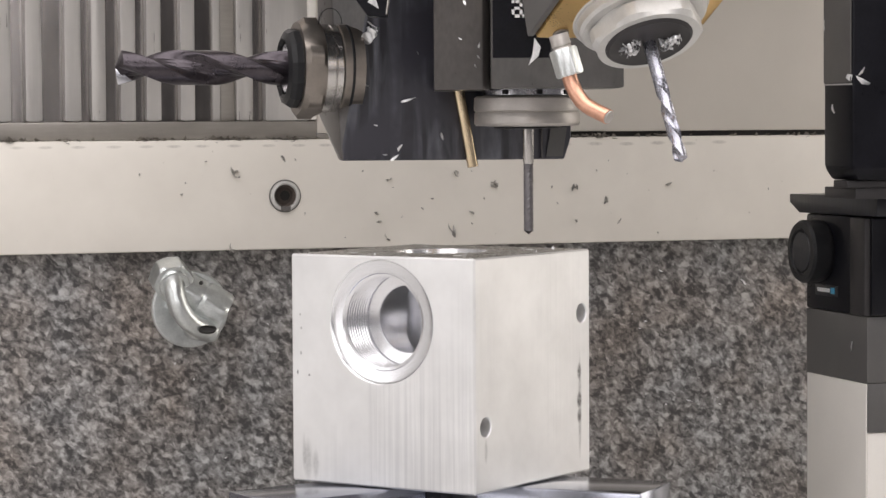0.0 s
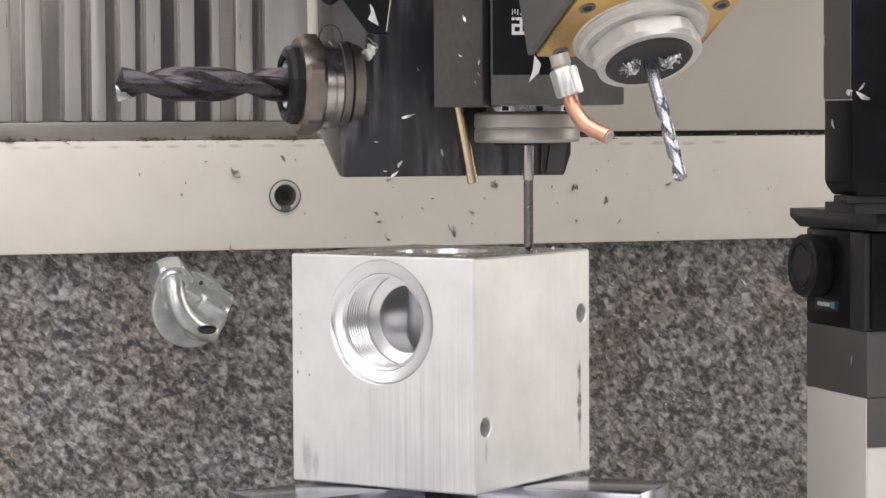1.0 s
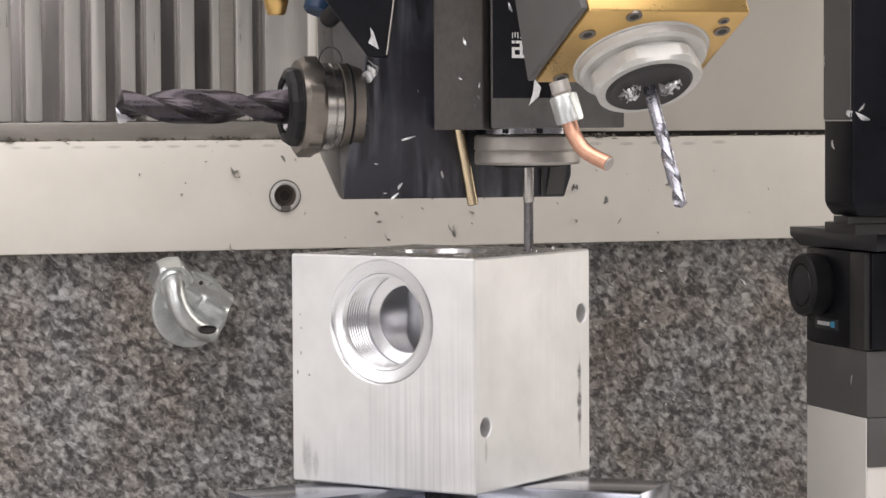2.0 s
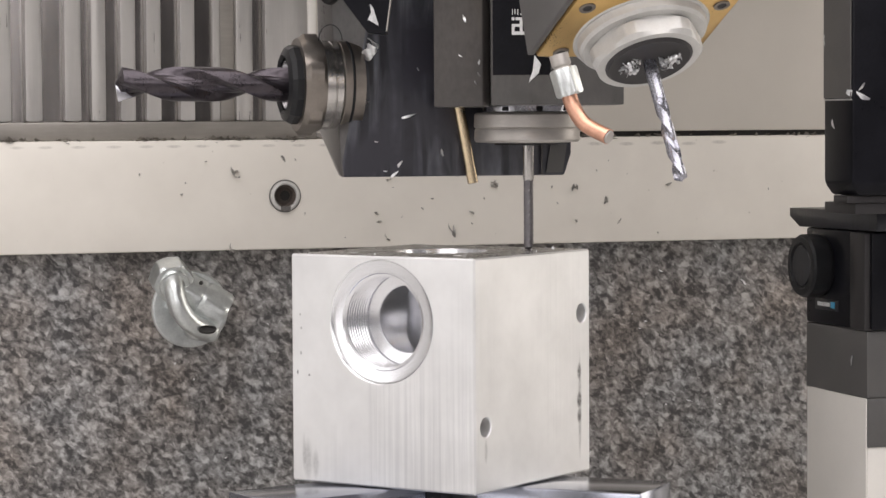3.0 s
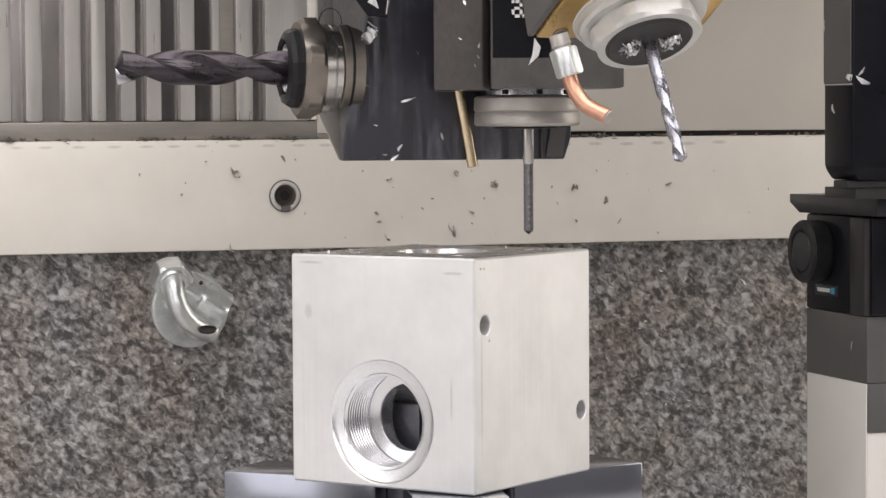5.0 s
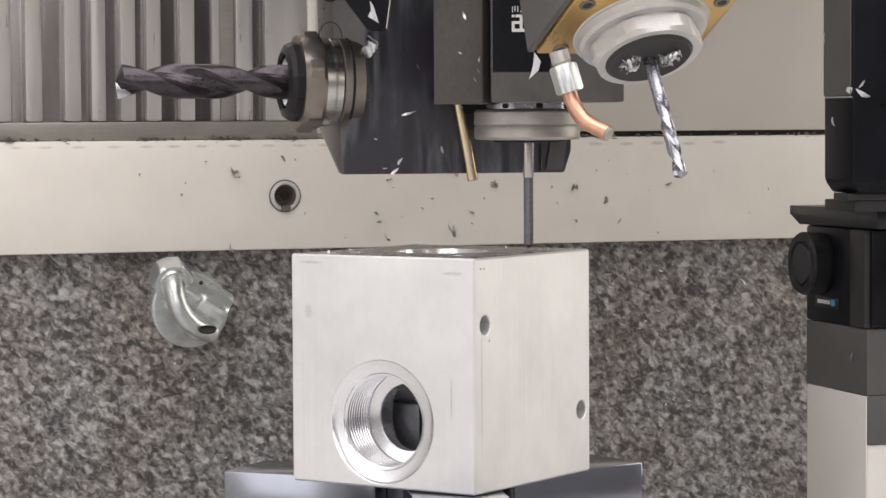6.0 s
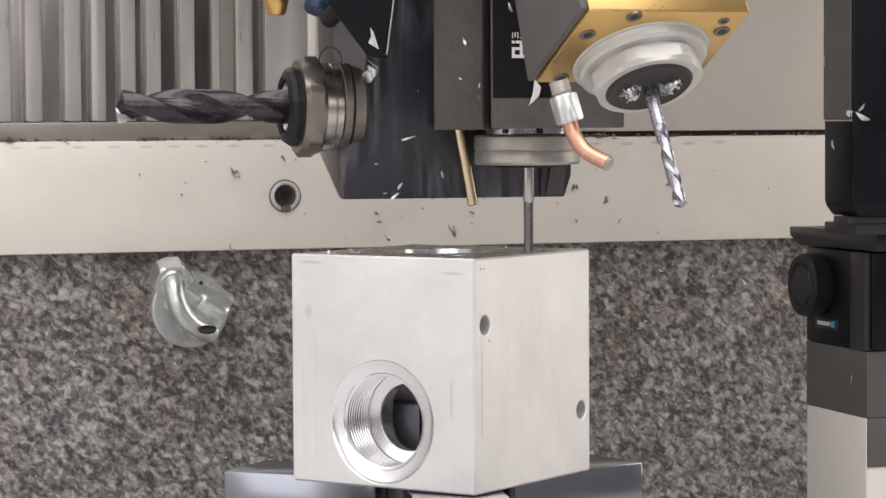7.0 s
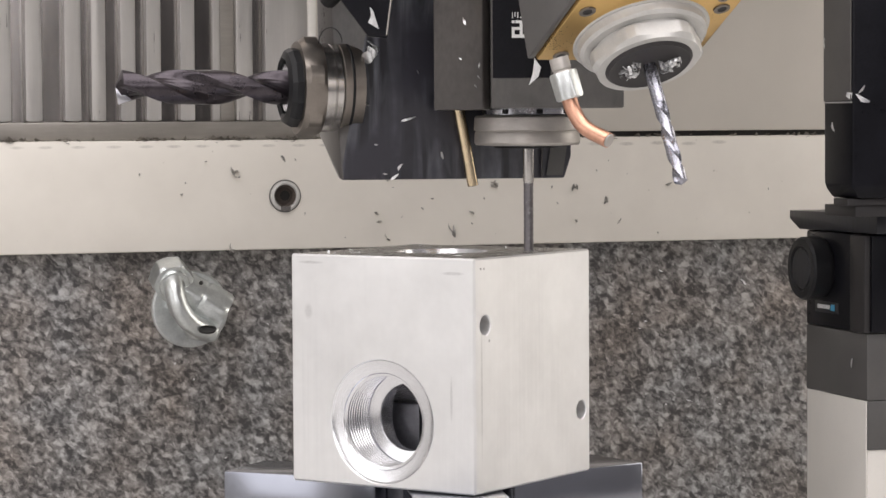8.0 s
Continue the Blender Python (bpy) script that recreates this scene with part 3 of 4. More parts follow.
def work_block():
    t = thing("machined_block", pose(0, 0, 0, 0, 0, TURN), "milled aluminium valve block with threaded ports, clamped on the jaws", "metal block")
    cut = [(lathe(((0, -0.003), (0.0206, -0.003), (0.0206, 0), (0.0193, 0.0034), (0.0178, 0.0040), (0.0178, 0.0110), (0.0158, 0.0118), (0.0158, 0.0480), (0.0235, 0.0495), (0.0235, 0.112), (0, 0.112)), 120), along((0, 0, TALL), (0, 0, -1)))]
    cut.append((port_cut(), along((-HALF, 0, 0.0715), (1, 0, 0))))
    cut.append((port_cut(), along((HALF, 0, 0.0285), (-1, 0, 0))))
    hole = lambda d: lathe(((0, -0.003), (0.0046, -0.003), (0.0046, 0), (0.0042, 0.0005), (0.0042, 0.0105), (0.0042, d), (0, d + 0.002)), 32)
    for x, y, z, w in ((0.0405, -HALF, 0.0715, 1), (-0.0395, -HALF, 0.0282, 1), (0.0395, HALF, 0.0715, -1), (-0.0403, HALF, 0.0281, -1)):
        cut.append((hole(0.028), along((x, y, z), (0, w, 0))))
    for x, y in ((0.0275, -0.0287), (-0.0275, 0.0287), (0.0287, 0.0275), (-0.0287, -0.0275)):
        cut.append((lathe(((0, -0.003), (0.0026, -0.003), (0.0026, 0), (0.00235, 0.0003), (0.00235, 0.026), (0, 0.0275)), 24), along((x, y, TALL), (0, 0, -1))))
    bm = carve(box((-HALF, -HALF, 0), (HALF, HALF, TALL), 0.0008, 1), cut)
    m = base_of(t)
    ob = part("body", bm, ALU, t, "", m, 25)
    # turned faces of the ports and bores shine more than the milled sides
    ob.data.materials.append(BORE)
    # the top face takes a darker, smoother aluminium than the sides
    for extra in (FACED, DRILLED, SHADE):
        ob.data.materials.append(extra)
    for f in ob.data.polygons:
        c, n = f.center, f.normal
        out = max(abs(c.x), abs(c.y)) < HALF - 0.0003 and 0.0006 < c.z < TALL - 0.0006
        # the broken edges of the block keep the milled look
        out = out and (abs(c.x) > HALF - 0.0009) + (abs(c.y) > HALF - 0.0009) + (not 0.0009 < c.z < TALL - 0.0009) < 2
        if out and max(abs(c.x), abs(c.y)) < HALF - 0.0205 and n.z < 0.9:
            f.use_smooth = False
        # drilled bores: pale for the lit mouth, shade painted dark further in
        bore = any(math.hypot(c.x - x, c.z - z) < 0.006 and abs(c.y) > 0.015 for x, z in ((0.04, 0.0715), (-0.04, 0.0282)))
        f.material_index = (4 if abs(c.y) < HALF - 0.012 else 3) if out and bore else 1 if out else 2 if n.z > 0.9 and c.z > TALL - 0.0003 else 0
    rng = random.Random(31)
    spots = []
    for x, y, s in ((-0.030, 0.036, 3), (0.036, -0.036, 4), (0.040, -0.030, 3), (0.030, -0.024, 4), (0.022, -0.034, 3), (-0.038, 0.010, 2), (-0.036, -0.036, 3.5), (-0.028, -0.030, 3), (0.010, -0.043, 2), (-0.043, 0.042, 2), (0.034, 0.032, 3), (-0.020, -0.040, 2)):
        spots.append((m @ pose(x, y, TALL + 0.0003, rng.uniform(-8, 8), rng.uniform(-8, 8), rng.uniform(0, 360)), s * 0.001))
    tagged(part("swarf", heap(spots, rng, 1.5), FRESH, t, "bright chips on the top face"), kind="stuff")
    return t


chuck_thing = chuck()
block_thing = work_block()

# ---- tool turret ----
def turret():
    t = thing("tool_turret", pose(0.0, 0.06, 0.14), "black multi-spindle tool turret with drills and coolant pipes", "tool turret")
    W = Matrix()
    # main housing: wedge-shaped flank, lower right corner cut
    top = 0.36
    pts = [(-0.0446, 0.006, 0.1402), (0.0562, 0.0375, 0.1399), (0.0594, 0.0385, 0.1500), (0.0594, 0.0385, top), (-0.004, 0.0185, top)]
    pts += [(-0.0471, 0.045, 0.1398), (-0.0561, 0.045, 0.1605), (-0.0580, 0.045, top), (-0.0561, 0.16, 0.1605), (-0.0471, 0.16, 0.1398), (-0.0580, 0.16, top), (0.0562, 0.16, 0.1399), (0.0594, 0.16, 0.15), (0.0594, 0.16, top)]
    main = part("main_housing", hull(pts, 0.0009), OILY, t, "black anodised housing, wiped and scratched, flanks greyed for reflected light", W)
    # left-facing sides coloured grey for the light they reflect
    main.data.materials.append(DARK)
    for f in main.data.polygons:
        f.material_index = 1 if f.normal.x < -0.3 else 0
    part("slide", box((-0.05, 0.1605, 0.26), (0.05, 0.40, 0.36), 0.002), DARK, t, "dark slide", W)
    part("centre_block", hull([(x, y, z) for z in (0.1710, 0.36) for x, y in ((-0.003, -0.03), (0.0182, -0.03), (0.0214, -0.024), (0.0214, 0.0337), (-0.003, 0.0337))], 0.0006), DARK, t, "dark grey oiled block", W)
    # grey below the black panel stands in for a reflection on the block
    side = part("side_block", box((0.0215, -0.04, 0.1716), (0.0783, 0.0337, 0.36), 0.0007), SHEENPLATE, t, "dark side block, its grey lightened for a reflection", W)
    part("dark_panel", box((0.0222, -0.0403, 0.1845), (0.0470, -0.0398, 0.34), 0.0001), GLOSSBLACK, side, "black printed panel", W)
    part("end_facet", hull([(0.0478, 0.0340, 0.1412), (0.0555, 0.0364, 0.1412), (0.0575, 0.0370, 0.1545), (0.0500, 0.0346, 0.1545), (0.0478, 0.0360, 0.1412), (0.0555, 0.0385, 0.1412), (0.0575, 0.0390, 0.1545), (0.0500, 0.0366, 0.1545)]), GREY, t, "dark grey inset", W)
    part("keyway", box((0.0455, 0.0328, 0.1402), (0.0462, 0.0344, 0.1545)), DARK, t, "", W)
    # white lettering turned on its side, unreadable
    for x0, x1, z0, z1 in ((0.0304, 0.0350, 0.2050, 0.2062), (0.0304, 0.0316, 0.2016, 0.2062), (0.0304, 0.0366, 0.2016, 0.2030), (0.0338, 0.0350, 0.2016, 0.2090), (0.0320, 0.0350, 0.2078, 0.2090), (0.0304, 0.0316, 0.2078, 0.2090), (0.0357, 0.0366, 0.2016, 0.2024), (0.0306, 0.0309, 0.2100, 0.2125), (0.0316, 0.0320, 0.2104, 0.2125), (0.0328, 0.0332, 0.2100, 0.2125), (0.0340, 0.0346, 0.2100, 0.2106)):
        part("print_bar", box((x0, -0.0407, z0), (x1, -0.0402, z1)), MARK, side, "", W)
    # hanging black guard
    part("guard", hull([(x, y, z) for y in (-0.05, -0.035) for x, z in ((-0.0487, 0.2263), (-0.0309, 0.2024), (-0.0226, 0.2019), (-0.0150, 0.26), (-0.06, 0.26))], 0.0008), GLOSSBLACK, t, "gloss black sloping guard", W)
    # thin pale wire put in as the highlight along the guard's edge
    part("guard_highlight", tube(((-0.0228, -0.0503, 0.2030), (-0.0190, -0.0503, 0.2310), (-0.0153, -0.0503, 0.2590)), 0.0004, 8, 0, 3), COLLAR, t, "pale wire for the highlight on the edge", W)
    part("guard_arm", box((-0.045, -0.035, 0.25), (-0.012, 0.05, 0.34), 0.001), BLACK, t, "", W)
    hose = part("hose_plug", lathe(((0, 0), (0.0058, 0), (0.0070, 0.0012), (0.0072, 0.009), (0.0058, 0.0115), (0.0058, 0.03), (0, 0.03)), 28), BLUE, t, "dark blue hose plug", along((-0.0542, 0.0, 0.2225), (0.25, 0.2, 0.9)))
    part("hose", tube(((-0.0490, -0.01, 0.2200), (-0.0440, -0.02, 0.2245), (-0.0400, -0.02, 0.2350), (-0.0380, -0.01, 0.2700)), 0.0042, 20), RUBBER, hose, "black rubber hose", W)
    part("stud", lathe(((0, 0), (0.0034, 0), (0.0042, 0.0008), (0.0058, 0.0070), (0.0058, 0.040), (0, 0.040)), 28), GOLD, t, "gold-coloured stud", Matrix.Translation((-0.0734, 0.012, 0.2225)))
    part("stud_arm", box((-0.0800, 0.005, 0.2600), (-0.0300, 0.05, 0.275), 0.001), BLACK, t, "", W)
    # brass coolant nozzle
    part("brass_nozzle", tube(((0.0075, 0.019, 0.174), (0.0110, 0.0205, 0.155), (0.0142, 0.022, 0.1372)), 0.0025, 20, 0.0012, 4), BRASS, t, "straight brass coolant nozzle", W)
    return t


def middle_spindle(t):
    """Spindle that points down, with the small drill in work."""
    o = Matrix.Translation((0.0383, 0.007, 0.0))
    sp = part("spindle", lathe(((0, 0.1716), (0.0196, 0.1716), (0.0196, 0.1690), (0.0190, 0.1686), (0, 0.1686)), 64), BRIGHT, t, "bright spindle collar", o)
    part("clamp_nut", lathe(((0.0, 0.1686), (0.0225, 0.1686), (0.0235, 0.1676), (0.0237, 0.1622), (0.0229, 0.1616), (0.0234, 0.1608), (0.0236, 0.1565), (0.0228, 0.1554), (0.0150, 0.1550), (0.0148, 0.1556), (0, 0.1556)), 80), COLLAR, sp, "dull steel clamping nut with a ring groove", o)
    for k in range(8):
        a = k * math.pi / 4 + 0.25
        # small black block in place of the shade in a notch
        part("notch", box((-0.0014, -0.0006, 0.1692), (0.0014, 0.0008, 0.1713), 0.0002), RUBBER, sp, "", o @ Matrix.Rotation(a, 4, "Z") @ pose(0, -0.0196, 0))
    part("collet", lathe(((0.0026, 0.1556), (0.0150, 0.1556), (0.0146, 0.1542), (0.0030, 0.1538)), 48, True), RUBBER, sp, "dark collet face", o)
    dr = new("drill", mesh_from(lathe(((0.0, 0.0495), (0.00245, 0.0495), (0.00245, 0.0325), (0.00205, 0.0312), (0.00205, 0.0160), (0.0, 0.0160)), 32), "drill", STEEL))
    tagged(dr, "small spiral drill with bright shank")
    dr.parent = t
    dr.matrix_basis = base_of(t).inverted() @ Matrix.Translation((0.0388, 0.007, 0.1069))
    fl = part("fluted_end", drill(0.00220, 0.0318, 0.011, 0, 0.94, 28, 70, 0.75), GREYTOOL, dr, "dark coated flutes", base_of(t) @ dr.matrix_basis)
    return dr


def left_spindle(t):
    """Spindle that points sideways, with the large coated drill."""
    tip, face = Vector((-0.1430, -0.0106, 0.1822)), Vector((-0.0682, 0.0114, 0.1816))
    way = (face - tip).normalized()
    m = along(tip, way, 0.4)
    d = (face - tip).length
    sp = part("spindle", lathe(((0, d + 0.0215), (0.0190, d + 0.0215), (0.0196, d + 0.0210), (0.0196, d + 0.0182), (0.0192, d + 0.0179), (0.0192, d + 0.0176), (0.0199, d + 0.0172), (0.0199, d + 0.0128), (0, d + 0.0128)), 64), STEEL, t, "turned steel spindle nose", m)
    part("hex_nut", nut(0.0415, 0.0098, 0.0165), NUTSTEEL, sp, "large dull hexagon nut", m @ pose(0, 0, d + 0.0035, 0, 0, 22), 25)
    part("bearing_cap", lathe(((0.0, d + 0.0216), (0.0195, d + 0.0217), (0.0198, d + 0.0220), (0.0198, d + 0.0310), (0.0, d + 0.0310)), 64), NUTSTEEL, sp, "dull brown steel bearing cap", m)
    part("retaining_ring", lathe(((0.0190, d + 0.0250), (0.0201, d + 0.0250), (0.0203, d + 0.0253), (0.0203, d + 0.0259), (0.0201, d + 0.0262), (0.0190, d + 0.0262)), 64, True), RUBBER, sp, "thin dark ring", m)
    part("collet_nut", lathe(((0.0128, d + 0.0020), (0.0124, d - 0.0015), (0.0136, d - 0.0028), (0.0166, d - 0.0016), (0.0178, d + 0.0005), (0.0178, d + 0.0065), (0.0128, d + 0.0065)), 12, True), RUBBER, sp, "black faceted sealing nut", m, 20)
    part("seal_ring", lathe(((0.0080, d + 0.0030), (0.0101, d - 0.0008), (0.0107, d - 0.0012), (0.0113, d - 0.0006), (0.0126, d + 0.003), (0.0080, d + 0.003)), 48, True), BRIGHT, sp, "bright seal edge", m)
    part("drill", drill(0.0077, d + 0.004, 0.091, 0, 0.42, 96, 160, 0.35, (0.52, 0.86, 1.0)), CARBIDE, sp, "large violet-grey coated twist drill", m @ Matrix.Rotation(1.83, 4, "Z"))
    part("wire_loop", tube([(-0.0490 + 0.0052 * math.cos(math.pi * k / 8), 0.005, 0.2010 + 0.0070 * math.sin(math.pi * k / 8)) for k in range(9)], 0.00022, 8, 0, 3), RUBBER, sp, "thin bent wire", Matrix())
    part("drill_edge", prism(((-0.0004, 0.0001), (-0.0079, 0.0014), (-0.0058, 0.0078)), -0.0007, 0.0007, 0.0002), BRIGHT, sp, "bright cutting edge", m @ Matrix.Rotation(1.2, 4, "Z"))


def slanted_spindle(t):
    """Gold spindle housing that leans towards the front, with a bright drill and a coolant pipe."""
    d = Vector((0.195, -0.45, -0.867)).normalized()
    e1 = Vector((0.45, 0.195, 0.0)).normalized()
    e2 = d.cross(e1)
    corner = Vector((0.0552, -0.1892, 0.2154))
    mid = corner + e1 * 0.0343 - e2 * 0.0265
    m = Matrix.Translation(mid) @ Matrix((e1, e2, -d)).transposed().to_4x4()
    # local: x along e1, y up towards the front edge, z back into the housing
    hs = part("gold_housing", box((-0.0343, -0.0265, 0), (0.0343, 0.0265, 0.050), 0.0012), GOLD, t, "gold anodised spindle housing", m)
    part("side_plate", hull([(x, y, z) for x in (-0.0375, -0.0345) for y, z in ((-0.0270, 0.0012), (0.0266, 0.0012), (0.0266, 0.09), (-0.0120, 0.09))], 0.0006), GREY, t, "grey side plate", m)
    part("carrier", box((-0.030, -0.0225, 0.0503), (0.030, 0.0220, 0.16), 0.002), BLACK, t, "black carrier arm", m)
    for x, y, k in ((-0.0281, 0.0101, 1.0), (-0.0143, 0.0232, 1.0), (0.0280, 0.0133, 1.0), (-0.0255, -0.0222, 1.0), (0.0254, 0.0205, 0.7)):
        s = part("screw", lathe(((0, 0.0002), (0.0019, 0.0002), (0.0019, -0.0005), (0.0032, -0.0005), (0.0033, 0.0006), (0, 0.0006)), 24), NUTSTEEL, hs, "recessed socket screw", m @ pose(x, y, 0) @ Matrix.Scale(k, 4))
        # dark hexagon stands in for the shade in the socket
        part("socket", lathe(((0, -0.0002), (0.0021, -0.0002), (0.0021, 0.0004), (0, 0.0004)), 6), SHADE, s, "", m @ pose(x, y, -0.0001) @ Matrix.Scale(k, 4))
    mm = m @ pose(0.0026, -0.0070, 0.0036)
    ring = part("ring", lathe(((0.0, 0.0), (0.0272, 0.0), (0.0275, -0.0030), (0.0267, -0.0042), (0.0257, -0.0042), (0.0254, -0.0052), (0.0252, -0.0070), (0.0240, -0.0082), (0.0, -0.0082)), 80), SILVER, hs, "pale ring with stepped rim", mm)
    part("clamp_nut", nut(0.0405, 0.0085, 0.0168, 1.09), SILVER, ring, "pale chamfered clamping nut", mm @ pose(0, 0, -0.0164, 0, 0, 11), 9)
    part("collet", lathe(((0.0020, -0.0172), (0.0150, -0.0172), (0.0160, -0.0176), (0.0172, -0.0166), (0.0172, -0.0120), (0.0, -0.0120), (0.0, -0.0172)), 56), CHARCOAL, ring, "dark collet face with wedged chips", mm)
    rng = random.Random(7)
    spots = []
    for k in range(70):
        a = rng.choice((0.35, 3.4)) + rng.uniform(-0.6, 0.6)
        r = rng.uniform(0.0045, 0.0115)
        spots.append((pose(r * math.cos(a), r * math.sin(a), -0.0178 - rng.uniform(0, 0.0012), rng.uniform(0, 360), rng.uniform(0, 360), rng.uniform(0, 360)), rng.uniform(0.0022, 0.0052)))
    tagged(part("swarf", heap(spots, rng, 1.3, 1.5), FRESH, ring, "bright aluminium chips", mm), kind="stuff")
    # drill, point first
    L = 0.0520
    part("drill", drill(0.0026, L - 0.017, 0.036, 0.019, 0.5, 40, 90, 0.6), TOOL, hs, "bright spiral drill", mm @ pose(0, 0, -0.0170 - L, 0, 0, 40))
    # coolant fitting with copper pipe
    f0 = Vector((0.0449, -0.1857, 0.1858))
    w = Vector((0.0046, -0.0007, -0.0160)).normalized()
    fit = part("pipe_union", lathe(((0, -0.004), (0.0037, -0.004), (0.0037, 0.0002), (0.0032, 0.0008), (0.0037, 0.0014), (0.0032, 0.002), (0.0037, 0.0022), (0, 0.0022)), 32), COLLAR, t, "zinc-plated union on the housing", along(f0, w))
    part("union_nut", nut(0.0094, 0.0104, 0.0028), ZINC, fit, "zinc-plated hexagon nut", along(f0 + w * 0.0015, w, 0.5), 25)
    part("copper_pipe", tube(((0.0470, -0.1862, 0.1775), (0.0490, -0.1865, 0.1705), (0.0533, -0.1895, 0.1638), (0.0616, -0.1960, 0.1590)), 0.0029, 24), COPPER, fit, "bent copper coolant pipe", Matrix())
    part("pipe_end", lathe(((0, 0), (0.0026, 0), (0.0024, 0.0004), (0, 0.0005)), 24), COLLAR, fit, "grey cut pipe end", along((0.0617, -0.19608, 0.15895), (0.0083, -0.0064, -0.0047)))
    # bright torn sliver caught beside the fitting
    leaf = prism(((0.0005, 0.0060), (0.0031, 0.0019), (0.0016, -0.0020), (-0.0032, -0.0058), (-0.0009, -0.0006)), -0.00015, 0.00015)
    part("sliver", leaf, FRESH, t, "bent bright metal sliver", pose(0.0400, -0.0430, 0.1870, 12, 0, -25))


def turret_chips(t):
    """Bright curls that cling to the oily housing; the front recedes to the right."""
    rng = random.Random(11)
    spots = []
    for x, z, s, lean in ((-0.0333, 0.1742, 3.6, 45), (-0.0140, 0.1675, 7.0, -14), (-0.0192, 0.1448, 7.5, -58), (-0.0207, 0.1416, 4.5, -35), (0.0005, 0.1505, 3.4, 82), (-0.0100, 0.1880, 2.0, 70), (-0.0290, 0.1560, 2.0, 30), (-0.0250, 0.1428, 2.2, 10)):
        spots.append((pose(x, 0.0045 + (x + 0.0446) * 0.313, z, rng.uniform(60, 90), lean, 17), s * 0.001))
    for x, z, s, lean in ((0.0105, 0.2090, 4.5, 85), (0.0160, 0.1895, 5.5, -62), (0.0165, 0.1850, 2.2, 70), (0.0150, 0.1812, 1.8, 60), (0.0085, 0.1930, 1.8, 40)):
        spots.append((pose(x, -0.0312, z, rng.uniform(60, 85), lean, 0), s * 0.001))
    torn = prism(((-0.0012, 0.0048), (0.0002, 0.0030), (0.0024, -0.0046), (-0.0022, -0.0018), (-0.0008, 0.0012)), -0.00015, 0.00015)
    part("sliver", torn, FRESH, t, "torn bright sliver on the guard", pose(-0.0285, -0.0507, 0.2099, 6, 0, -12))
    spots.append((pose(0.0290, -0.0412, 0.2240, 90, 60, 0), 0.008))
    crumpled = [(pose(-0.0312 + rng.uniform(-0.002, 0.002), 0.0068, 0.1962 + rng.uniform(-0.003, 0.004), rng.uniform(0, 360), rng.uniform(0, 360), rng.uniform(0, 360)), 0.0058) for k in range(6)]
    tagged(part("swarf", heap(crumpled, rng, 3.2, 1.6), FRESH, t, "crumpled bright chip"), kind="stuff")
    tagged(part("swarf", heap(spots, rng, 1.15, 0.55), FRESH, t, "bright chips stuck to the oily housing"), kind="stuff")


